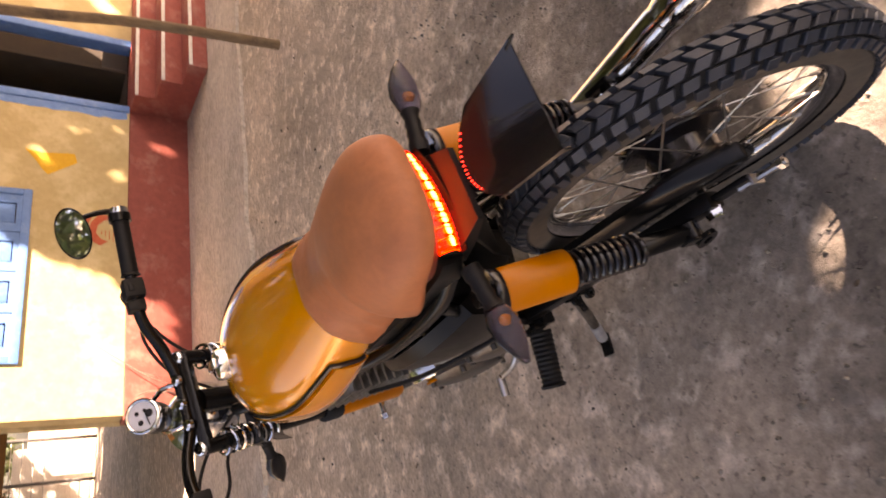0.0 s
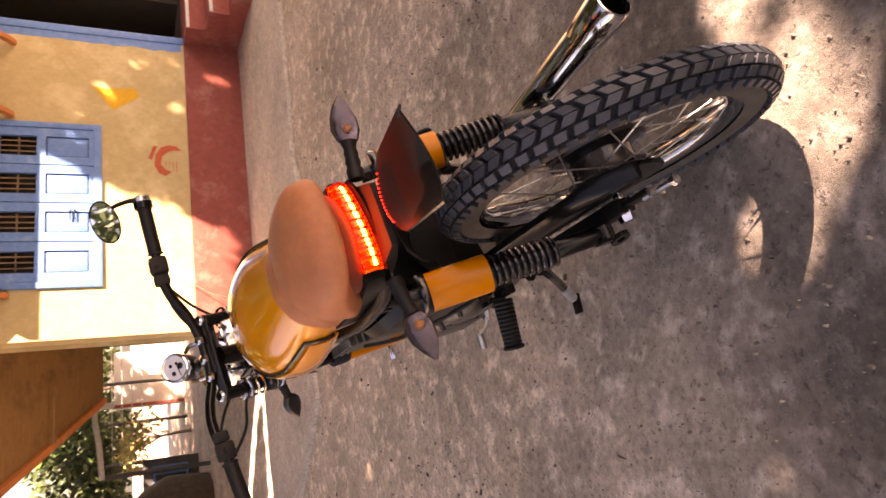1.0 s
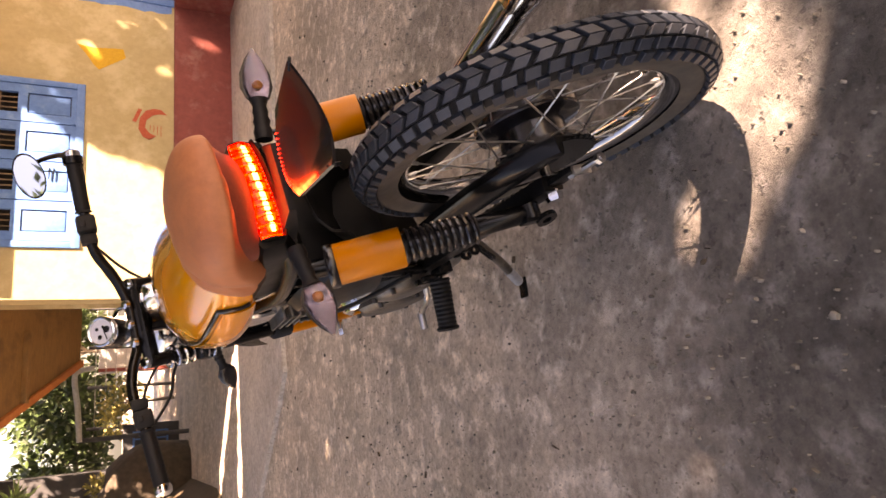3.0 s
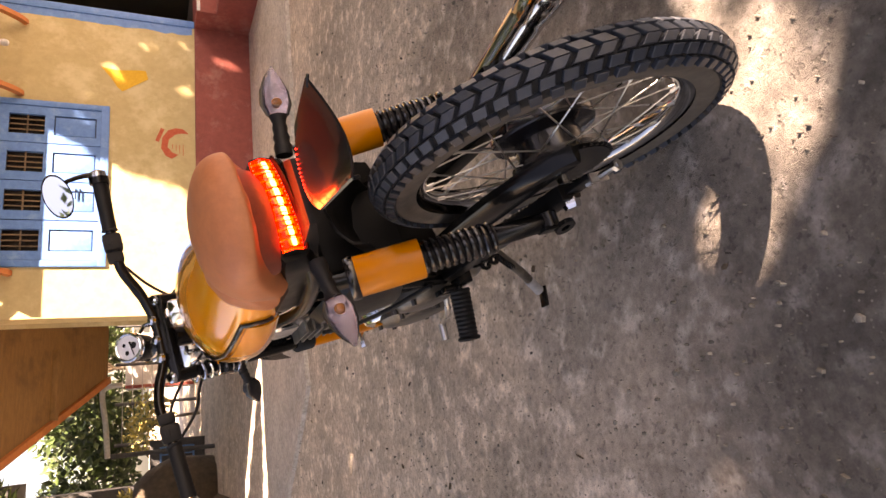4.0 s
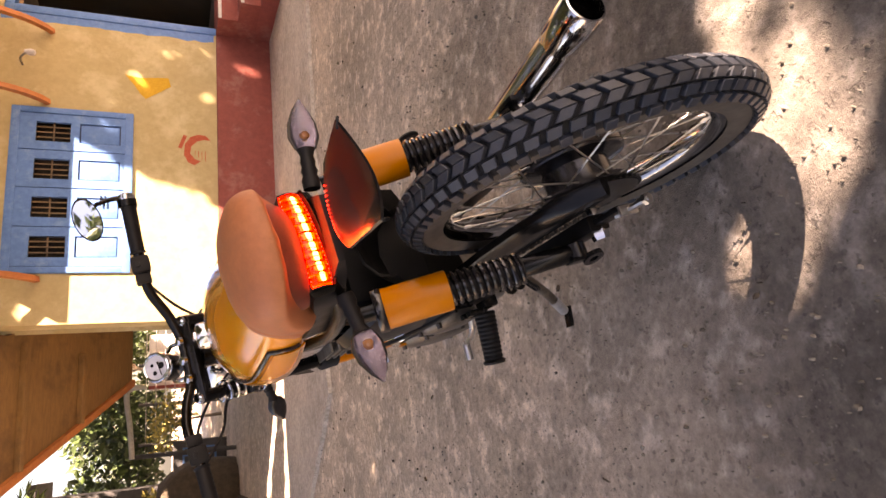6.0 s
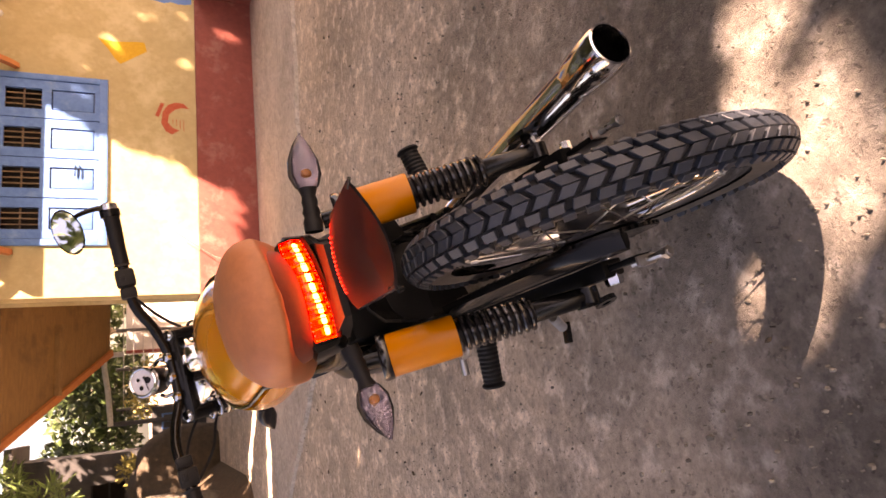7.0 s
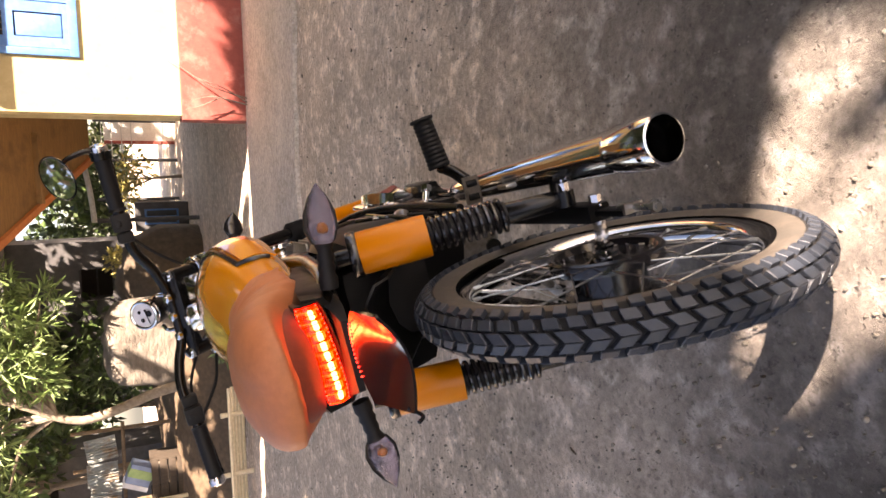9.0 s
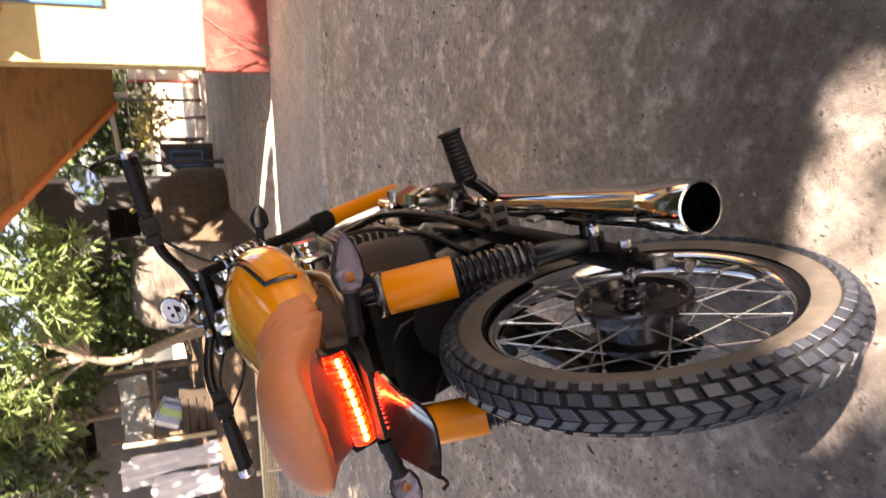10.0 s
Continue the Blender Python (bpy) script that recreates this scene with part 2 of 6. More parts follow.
DARK_ALLOY = surface("grimy_cast_alloy", (0.10, 0.093, 0.084), (0.19, 0.178, 0.16), 50, 0.42, metal=0.8, bump=0.0004, stain=(0.05, 0.042, 0.034), stain_scale=14, stain_cut=(0.5, 0.75))
DULL_DARK_STEEL = surface("dull_dark_steel", (0.03, 0.027, 0.024), (0.07, 0.062, 0.055), 40, 0.45, metal=0.6)
ALUMINIUM = surface("cast_aluminium", (0.24, 0.235, 0.225), (0.38, 0.37, 0.35), 60, 0.38, metal=0.9, bump=0.0004, stain=(0.16, 0.13, 0.10), stain_scale=14, stain_cut=(0.52, 0.75))
YELLOW_ENAMEL = surface("yellow_orange_enamel", (0.60, 0.172, 0.0), (0.67, 0.205, 0.001), 8, 0.32, coat=0.0, spread=0.08, spec=0.30, stain=(0.50, 0.15, 0.005), stain_scale=10, stain_cut=(0.55, 0.9))
TANK_PAINT = surface("amber_tank_lacquer", (0.92, 0.300, 0.0), (0.97, 0.355, 0.001), 6, 0.20, metal=0.22, coat=1.0, spread=0.06)
SADDLE = surface("tan_seat_leather", (0.47, 0.155, 0.060), (0.55, 0.190, 0.078), 90, 0.55, bump=0.0004, bump_scale=350, stain=(0.36, 0.13, 0.06), stain_scale=7, stain_cut=(0.5, 0.8))
BARE_STEEL = surface("worn_bare_steel", (0.22, 0.225, 0.24), (0.38, 0.385, 0.40), 40, 0.40, metal=0.4)
WORN_STEEL = surface("worn_dark_steel", (0.09, 0.075, 0.062), (0.17, 0.145, 0.12), 40, 0.42, metal=0.5, stain=(0.03, 0.026, 0.022), stain_scale=25)
# seat leather with its shade and the tail lamp's red put into the colour
SKIRT = surface("red_lit_seat_shade", (0.17, 0.038, 0.022), (0.24, 0.055, 0.032), 60, 0.5, bump=0.0004)
SMOKED_PLATE = surface("smoked_tail_plastic", (0.008, 0.007, 0.008), (0.014, 0.012, 0.013), 22, 0.16, coat=0.5, spread=0.05, spec=0.5)
MIRROR = surface("mirror_glass", (0.88, 0.88, 0.9), (0.9, 0.9, 0.92), 5, 0.02, metal=1.0, spread=0.0)
DIAL = surface("white_dial", (0.62, 0.63, 0.68), (0.70, 0.70, 0.75), 40, 0.35)


def lamp_material(name):
    """A lit red lens: fine dotted grid and cross ribs in orange over deep red."""
    m = glowing(name, (1.0, 0.02, 0.01), 1.0)
    nt, bsdf = m.node_tree, m.node_tree.nodes["Principled BSDF"]
    co = nt.nodes.new("ShaderNodeTexCoord").outputs["Object"]
    total = None
    for direction, scale, power in (("X", 118, 0.7), ("X", 21, 0.55), ("Z", 118, 0.7)):
        w = node(nt, "ShaderNodeTexWave", Scale=scale, Distortion=0.4)
        w.bands_direction = direction
        nt.links.new(co, w.inputs["Vector"])
        sharp = nt.nodes.new("ShaderNodeMath")
        sharp.operation, sharp.inputs[1].default_value = "POWER", 9.0
        nt.links.new(w.outputs["Fac"], sharp.inputs[0])
        k = nt.nodes.new("ShaderNodeMath")
        k.operation, k.inputs[1].default_value = "MULTIPLY", power
        nt.links.new(sharp.outputs[0], k.inputs[0])
        if total is None:
            total = k.outputs[0]
        else:
            s = nt.nodes.new("ShaderNodeMath")
            s.operation = "ADD"
            nt.links.new(total, s.inputs[0])
            nt.links.new(k.outputs[0], s.inputs[1])
            total = s.outputs[0]
    ramp = nt.nodes.new("ShaderNodeValToRGB")
    ramp.color_ramp.elements[0].color, ramp.color_ramp.elements[1].color = (1.0, 0.0015, 0.001, 1), (1.0, 0.05, 0.010, 1)
    ramp.color_ramp.elements[1].position = 1.0
    middle = ramp.color_ramp.elements.new(0.45)
    middle.color = (1.0, 0.005, 0.002, 1)
    nt.links.new(total, ramp.inputs["Fac"])
    nt.links.new(ramp.outputs["Color"], bsdf.inputs["Emission Color"])
    strength = nt.nodes.new("ShaderNodeMath")
    strength.operation, strength.inputs[1].default_value, strength.inputs[2].default_value = "MULTIPLY_ADD", 1.3, 0.13
    nt.links.new(total, strength.inputs[0])
    nt.links.new(strength.outputs[0], bsdf.inputs["Emission Strength"])
    return m


RED_LENS = lamp_material("lit_red_lens")
# lamp cells, and the dots that stand in for the lamp's reflection
LED_AND_GLINT = glowing("lit_cell_and_glint", (1.0, 0.03, 0.02), 1.6)
DIODE = glowing("lit_diode_cell", (1.0, 0.045, 0.008), 1.3)
HOT_CELL = glowing("hot_diode_core", (1.0, 0.20, 0.055), 4.2)
SMOKE_LENS = clear("clear_lens", (0.60, 0.57, 0.68), 0.03, 0.97)
ribs = node(SMOKE_LENS.node_tree, "ShaderNodeTexWave", Scale=75.0, Distortion=0.3)
ribs.wave_type, ribs.rings_direction = "RINGS", "SPHERICAL"
rib_bump = node(SMOKE_LENS.node_tree, "ShaderNodeBump", Strength=0.9, Distance=0.0015)
SMOKE_LENS.node_tree.links.new(SMOKE_LENS.node_tree.nodes.new("ShaderNodeTexCoord").outputs["Object"], ribs.inputs["Vector"])
SMOKE_LENS.node_tree.links.new(ribs.outputs["Fac"], rib_bump.inputs["Height"])
SMOKE_LENS.node_tree.links.new(rib_bump.outputs[0], SMOKE_LENS.node_tree.nodes["Principled BSDF"].inputs["Normal"])
REFLECTOR = surface("lens_reflector", (0.42, 0.40, 0.48), (0.55, 0.52, 0.60), 30, 0.09, metal=1.0, spread=0.05, bump=0.0012, bump_scale=60)
AMBER = surface("amber_bulb", (0.75, 0.22, 0.03), (0.85, 0.30, 0.05), 40, 0.25)
LEAF_DARK = surface("dark_leaf", (0.025, 0.05, 0.012), (0.06, 0.10, 0.025), 8, 0.55, vary=0.5)
# base colour raised in place of sun shining through the leaves
LEAF_PALE = surface("pale_narrow_leaf", (0.10, 0.17, 0.045), (0.20, 0.28, 0.10), 8, 0.5, vary=0.45)
LEAF_DRY = surface("dry_yellow_leaf", (0.30, 0.25, 0.06), (0.42, 0.36, 0.12), 10, 0.7, vary=0.4)
BARK = surface("grey_bark", (0.13, 0.105, 0.08), (0.24, 0.20, 0.16), 22, 0.9, bump=0.006, stretch=(4, 4, 1))
PALE_BARK = surface("pale_bark", (0.16, 0.125, 0.09), (0.30, 0.25, 0.19), 22, 0.85, bump=0.012, bump_scale=14)
ROCK = surface("pale_rock", (0.13, 0.11, 0.088), (0.23, 0.20, 0.165), 7, 0.9, bump=0.03, bump_scale=9, stretch=(1, 1, 2.5), stain=(0.10, 0.085, 0.07), stain_scale=3)
# grey render, base colour darkened to hold the shade over the far houses
SHADED_GREY = surface("shaded_grey_render", (0.06, 0.06, 0.063), (0.11, 0.108, 0.108), 5, 0.9, bump=0.003, stain=(0.05, 0.048, 0.045), stain_scale=1.5)
DARK_EARTH = surface("dark_bank_earth", (0.06, 0.045, 0.032), (0.12, 0.09, 0.062), 12, 0.95, bump=0.02, bump_scale=9)
DRY_LITTER = surface("dry_leaf_litter", (0.06, 0.040, 0.024), (0.13, 0.088, 0.052), 18, 0.95, bump=0.015, bump_scale=25)
TIN = surface("weathered_tin", (0.22, 0.25, 0.25), (0.36, 0.39, 0.38), 14, 0.55, metal=0.3, stain=(0.25, 0.17, 0.10), stain_scale=5)
CLOTH_WHITE = surface("white_cloth", (0.55, 0.57, 0.62), (0.70, 0.71, 0.75), 9, 0.9, bump=0.004, bump_scale=14)
BAMBOO = surface("dry_bamboo", (0.48, 0.40, 0.27), (0.64, 0.55, 0.40), 24, 0.6, vary=0.25)
BLUE_BOX = surface("blue_printed_board", (0.16, 0.22, 0.36), (0.24, 0.32, 0.48), 12, 0.6)
GREEN_BAND = surface("green_printed_band", (0.20, 0.32, 0.12), (0.30, 0.42, 0.18), 12, 0.6)
PEBBLE = surface("pebble", (0.11, 0.095, 0.078), (0.25, 0.225, 0.19), 40, 0.9, vary=0.4)
LITTER = surface("bark_crumbs", (0.025, 0.018, 0.013), (0.09, 0.065, 0.045), 60, 0.9, vary=0.5)
WIRE = surface("galvanised_wire", (0.35, 0.35, 0.34), (0.5, 0.5, 0.48), 40, 0.5, metal=0.6)


# ---- shape helpers ----
def smooth(bm, angle=40):
    for f in bm.faces:
        f.smooth = True
    limit = radians(angle)
    for e in bm.edges:
        e.smooth = len(e.link_faces) == 2 and e.calc_face_angle(0) < limit


def part(name, bm, material, parent=None, label="", angle=40):
    """Links a bmesh as one mesh object, under parent where there is one."""
    bmesh.ops.recalc_face_normals(bm, faces=bm.faces[:])
    smooth(bm, angle)
    me = bpy.data.meshes.new(name)
    bm.to_mesh(me)
    bm.free()
    me.materials.append(material)
    ob = new(name, me)
    if parent is not None:
        ob.parent = parent
    if label:
        tagged(ob, label)
    return ob


def rbox(bm, c, size, bevel=0.004, m=None, seg=2):
    """A box with rounded edges at c, turned by m where given."""
    got = bmesh.ops.create_cube(bm, size=1.0)
    vs = got["verts"]
    bmesh.ops.scale(bm, vec=size, verts=vs)
    if bevel > 0:
        es = list({e for v in vs for e in v.link_edges})
        out = bmesh.ops.bevel(bm, geom=es, offset=min(bevel, min(size) * 0.45), segments=seg, affect="EDGES", profile=0.6)
        vs = list(set(out["verts"]) | {v for v in vs if v.is_valid})
    mat = Matrix.Translation(c) @ (m if m is not None else Matrix())
    bmesh.ops.transform(bm, matrix=mat, verts=vs)
    return vs


def curve_points(pts, steps=6):
    """A smooth line through the points."""
    p = [Vector(q) for q in pts]
    p = [2 * p[0] - p[1]] + p + [2 * p[-1] - p[-2]]
    out = []
    for i in range(1, len(p) - 2):
        a, b, c, d = p[i - 1], p[i], p[i + 1], p[i + 2]
        for k in range(steps):
            t = k / steps
            out.append(0.5 * (2 * b + (c - a) * t + (2 * a - 5 * b + 4 * c - d) * t * t + (3 * b - a - 3 * c + d) * t ** 3))
    out.append(p[-2])
    return out


def tube(bm, pts, radius, n=10, steps=6, caps=True, flat=1.0):
    """A round bar along a smooth line; radius is a number or one for each given point."""
    radii = [radius] * len(pts) if isinstance(radius, (int, float)) else list(radius)
    line = curve_points(pts, steps) if steps > 1 else [Vector(q) for q in pts]
    rs = []
    for k in range(len(line)):
        f = k / (len(line) - 1) * (len(radii) - 1)
        i = min(int(f), len(radii) - 2)
        rs.append(radii[i] + (radii[i + 1] - radii[i]) * (f - i))
    up = None
    rings = []
    for k, p in enumerate(line):
        d = (line[min(k + 1, len(line) - 1)] - line[max(k - 1, 0)]).normalized()
        if up is None:
            up = d.orthogonal().normalized()
        up = (up - d * up.dot(d)).normalized()
        side = d.cross(up)
        rings.append([bm.verts.new(p + rs[k] * (up * math.cos(a) + side * math.sin(a) * flat))
                      for a in (2 * math.pi * j / n for j in range(n))])
    for a, b in zip(rings, rings[1:]):
        for j in range(n):
            bm.faces.new((a[j], a[(j + 1) % n], b[(j + 1) % n], b[j]))
    if caps:
        bm.faces.new(rings[0][::-1])
        bm.faces.new(rings[-1])
    return rings


def lathe(bm, profile, centre, axis=(1, 0, 0), n=32, closed=False):
    """Turns a profile of (radius, along) round an axis through centre."""
    ax = Vector(axis).normalized()
    u = ax.orthogonal().normalized()
    w = ax.cross(u)
    c = Vector(centre)
    rings = []
    for r, h in profile:
        if r < 1e-5:
            rings.append([bm.verts.new(c + ax * h)])
        else:
            rings.append([bm.verts.new(c + ax * h + r * (u * math.cos(a) + w * math.sin(a))) for a in (2 * math.pi * j / n for j in range(n))])
    pairs = list(zip(rings, rings[1:])) + ([(rings[-1], rings[0])] if closed else [])
    for a, b in pairs:
        for j in range(n):
            k = (j + 1) % n
            if len(a) == 1 and len(b) == 1:
                continue
            if len(a) == 1:
                bm.faces.new((a[0], b[k], b[j]))
            elif len(b) == 1:
                bm.faces.new((a[j], a[k], b[0]))
            else:
                bm.faces.new((a[j], a[k], b[k], b[j]))


def loft(bm, rings, caps=True, closed=True):
    vs = [[bm.verts.new(p) for p in r] for r in rings]
    n = len(vs[0])
    for a, b in zip(vs, vs[1:]):
        for j in range(n if closed else n - 1):
            k = (j + 1) % n
            bm.faces.new((a[j], a[k], b[k], b[j]))
    if caps and closed:
        bm.faces.new(vs[0][::-1])
        bm.faces.new(vs[-1])
    return vs


def sheet(bm, grid, thick):
    """A curved sheet with thickness from a grid of points, thickened along its normals."""
    vs = [[bm.verts.new(p) for p in r] for r in grid]
    for i in range(len(vs) - 1):
        for j in range(len(vs[0]) - 1):
            bm.faces.new((vs[i][j], vs[i][j + 1], vs[i + 1][j + 1], vs[i + 1][j]))
    bmesh.ops.recalc_face_normals(bm, faces=bm.faces[:])
    bmesh.ops.solidify(bm, geom=bm.faces[:], thickness=thick)


def coil(bm, a, b, radius, wire, turns, n=6, per=14):
    """A spring of wire from a to b."""
    a, b = Vector(a), Vector(b)
    d = (b - a).normalized()
    u = d.orthogonal().normalized()
    w = d.cross(u)
    pts = []
    for k in range(turns * per + 1):
        f = k / (turns * per)
        ang = 2 * math.pi * turns * f
        pts.append(a + (b - a) * f + radius * (u * math.cos(ang) + w * math.sin(ang)))
    tube(bm, pts, wire, n, steps=1)


def thing(name, label, category, at=(0, 0, 0), group="", kind="", m=None):
    ob = new(name)
    ob.matrix_world = m if m is not None else Matrix.Translation(at)
    ob.empty_display_size = 0.1
    return tagged(ob, label, category, group, kind)


def solid(name, label, category, bm, material, group="", kind="", angle=40):
    ob = part(name, bm, material, None, "", angle)
    return tagged(ob, label, category, group, kind)


B = bmesh.new


# ---- the setting ----
def cells(bm, xs, zs, holes, y0, y1):
    """An upright wall from y0 to y1 in cells between xs and zs, without the cells in holes."""
    for i in range(len(xs) - 1):
        for j in range(len(zs) - 1):
            if (i, j) in holes:
                continue
            c = [(xs[i], zs[j]), (xs[i + 1], zs[j]), (xs[i + 1], zs[j + 1]), (xs[i], zs[j + 1])]
            f = [bm.verts.new((x, y0, z)) for x, z in c]
            b = [bm.verts.new((x, y1, z)) for x, z in c]
            bm.faces.new(f)
            bm.faces.new(b[::-1])
            for k, (di, dj) in enumerate(((0, -1), (1, 0), (0, 1), (-1, 0))):
                q = (i + di, j + dj)
                if q in holes or not (0 <= q[0] < len(xs) - 1 and 0 <= q[1] < len(zs) - 1):
                    k2 = (k + 1) % 4
                    bm.faces.new((f[k], b[k], b[k2], f[k2]))
    bmesh.ops.remove_doubles(bm, verts=bm.verts[:], dist=1e-5)


def slab(bm, corners, thick):
    """A flat slab on given upper corners, thickened downwards."""
    top = [bm.verts.new(p) for p in corners]
    low = [bm.verts.new((p[0], p[1], p[2] - thick)) for p in corners]
    bm.faces.new(top)
    bm.faces.new(low[::-1])
    n = len(corners)
    for k in range(n):
        bm.faces.new((top[k], low[k], low[(k + 1) % n], top[(k + 1) % n]))


def build_ground():
    bm = B()
    rng = np.random.default_rng(3)
    xs = np.concatenate([np.linspace(-60, -5, 6), np.linspace(-4.6, 5, 97), np.linspace(6, 60, 6)])
    ys = np.concatenate([np.linspace(-40, -3, 5), np.linspace(-2.5, 5.5, 81), np.linspace(7, 120, 8)])
    vs = [[bm.verts.new((x, y, 0.010 * (noise.noise((x * 1.3, y * 1.3, 0)) - 0.3) * (abs(x) < 5.5 and abs(y - 1.5) < 4.1)
                         + 0.004 * noise.noise((x * 7, y * 7, 2)) * (abs(x) < 5.5 and abs(y - 1.5) < 4.1))) for y in ys] for x in xs]
    for i in range(len(xs) - 1):
        for j in range(len(ys) - 1):
            bm.faces.new((vs[i][j], vs[i + 1][j], vs[i + 1][j + 1], vs[i][j + 1]))
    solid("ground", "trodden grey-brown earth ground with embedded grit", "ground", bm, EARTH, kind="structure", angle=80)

    bm = B()
    edge = [(-0.95 + 0.2 * k, 3.12 + 0.9 * max(0, 1 - k / 4) + 0.10 * noise.noise((k * 0.45, 4, 0)) + 0.05 * noise.noise((k * 1.7, 9, 0)), 0.022) for k in range(46)]
    slab(bm, edge + [(8.05, 4.75, 0.03), (0.5, 4.75, 0.02), (-0.6, 4.72, 0.008), (-1.1, 4.45, 0.006)], 0.05)
    solid("pavement", "worn pale concrete apron with a broken edge", "pavement", bm, CONCRETE, kind="structure")

    bm = B()
    for _ in range(4200):
        near = rng.random() < 0.6
        x, y = (rng.uniform(-1.6, 1.2), rng.uniform(-0.9, 1.8)) if near else (rng.uniform(-2.5, 4), rng.uniform(-0.9, 4.6))
        r = 0.0011 + 0.0032 * rng.random() ** 3 + (0.003 if rng.random() < 0.008 else 0)
        top = Vector((x, y, r * 0.55 + 0.001))
        ring = [Vector((x + r * math.cos(a) * rng.uniform(0.8, 1.4), y + r * math.sin(a) * rng.uniform(0.8, 1.4), -0.008)) for a in (0, 1.26, 2.5, 3.8, 5.0)]
        mid = [p + Vector((0, 0, 0.008 + r * 0.25)) for p in ring]
        lo = [bm.verts.new(p) for p in ring]
        mi = [bm.verts.new(p) for p in mid]
        t = bm.verts.new(top)
        for k in range(5):
            bm.faces.new((lo[k], lo[(k + 1) % 5], mi[(k + 1) % 5], mi[k]))
            bm.faces.new((mi[k], mi[(k + 1) % 5], t))
    solid("gravel", "small loose stones scattered on the earth", "gravel", bm, PEBBLE, kind="stuff", angle=60)
    # bits of bark, twig and dry leaf trodden into the earth
    verts, faces = [], []
    for _ in range(240):
        x, y = rng.uniform(-1.8, 2.6), rng.uniform(-0.9, 4.7)
        a, ln, w = rng.uniform(0, 6.28), 0.003 + 0.010 * rng.random() ** 2.5, rng.uniform(0.0007, 0.0018)
        u, v = (math.cos(a) * ln, math.sin(a) * ln), (-math.sin(a) * w, math.cos(a) * w)
        base = len(verts)
        for z in (-0.006, 0.003 + 0.002 * rng.random()):
            verts += [(x - u[0], y - u[1], z), (x + v[0], y + v[1], z + 0.001), (x + u[0], y + u[1], z), (x - v[0], y - v[1], z)]
        faces += [(base + 4, base + 5, base + 6, base + 7)] + [(base + k, base + (k + 1) % 4, base + 4 + (k + 1) % 4, base + 4 + k) for k in range(4)]
    me = bpy.data.meshes.new("litter")
    me.from_pydata(verts, [], faces)
    me.materials.append(LITTER)
    tagged(new("litter", me), "dark crumbs of bark and dry leaf trodden into the earth", "litter", kind="stuff")


def build_house():
    bm = B()
    xs, zs = [0.635, 1.03, 2.42, 3.30, 4.10, 8.0], [0.5, 1.17, 2.05, 2.16, 2.75]
    cells(bm, xs, zs, {(1, 1), (3, 0), (3, 1), (3, 2)}, 4.78, 4.98)
    solid("wall_front", "yellow limewashed house wall with sun dapples", "wall", bm, YELLOW_WALL, kind="structure", angle=30)
    bm = B()
    rbox(bm, (4.30, 4.86, 0.243), (7.40, 0.24, 0.512), 0.012)
    solid("trim_plinth", "faded red painted plinth along the house wall", "plinth", bm, RED_PLINTH, kind="structure")
    bm = B()
    a = math.atan2(4.2, 1.5)
    rbox(bm, (1.45, 7.1, 1.3), (4.4, 0.2, 2.6), 0.0, Matrix.Rotation(a, 4, "Z"))
    solid("wall_side", "yellow limewashed side wall of the house", "wall", bm, YELLOW_WALL, kind="structure", angle=30)
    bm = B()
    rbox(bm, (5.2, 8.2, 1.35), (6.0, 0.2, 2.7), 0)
    solid("wall_back", "inner wall coloured near-black for the unlit room", "wall", bm, ROOM_DARKNESS, kind="structure", angle=30)
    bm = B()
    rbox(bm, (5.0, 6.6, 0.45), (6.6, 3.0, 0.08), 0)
    solid("floor", "floor inside the doorway, coloured near-black for the unlit room", "floor", bm, ROOM_DARKNESS, kind="structure", angle=30)
    # front roof: a thin sloping sheet on the eave brackets
    bm = B()
    slab(bm, [(1.2, 4.28, 2.36), (8.6, 4.28, 2.36), (8.6, 7.2, 3.5), (1.2, 7.2, 3.5)], 0.06)
    slab(bm, [(1.2, 7.2, 3.5), (8.6, 7.2, 3.5), (8.6, 9.6, 2.5), (1.2, 9.6, 2.5)], 0.06)
    solid("roof", "brown tiled house roof over a shaded eave", "roof", bm, BROWN_BOARD, kind="structure", angle=20)
    # sloping side roof, seen from beneath
    zz = lambda y: 1.22 + 0.459 * (6.7 - y)
    bm = B()
    slab(bm, [(x, y, zz(y) + 0.05) for x, y in ((0.37, 6.7), (-0.5, 5.0), (-1.11, 3.8), (0.60, 3.8), (0.60, 5.0), (1.45, 6.7))], 0.05)
    side = solid("side_roof", "brown boarded underside of the sloping side roof", "roof", bm, BROWN_BOARD, kind="structure", angle=20)
    for f in (0.22, 0.5, 0.78):
        bm = B()
        x0, y0 = 0.60, 3.9 + 2.5 * f
        xl = -0.5 + (y0 - 5.0) * 0.51
        rbox(bm, ((x0 + xl) / 2, y0, zz(y0) - 0.025), (x0 - xl - 0.06, 0.05, 0.05), 0.004, Matrix.Rotation(-math.atan(0.459), 4, "X"))
        part("batten", bm, BROWN_BOARD, side)
    bm = B()
    tube(bm, [(0.385, 6.72, zz(6.7)), (-0.515, 5.0, zz(5.0)), (-1.125, 3.8, zz(3.8))], 0.045, 4, steps=1)
    part("barge_board", bm, ORANGE_WOOD, side, "orange-brown painted edge board")
    # curved eave brackets
    bracket = None
    for x in (3.13, 2.47, 0.98):
        bm = B()
        tube(bm, [(x, 4.775, 1.80), (x, 4.70, 1.86), (x, 4.60, 2.0), (x, 4.48, 2.28)], [0.028, 0.03, 0.03, 0.03], 4, steps=5)
        solid("eave_bracket", "curved orange-painted wooden bracket under the eave", "bracket", bm, ORANGE_WOOD, group="eave brackets")
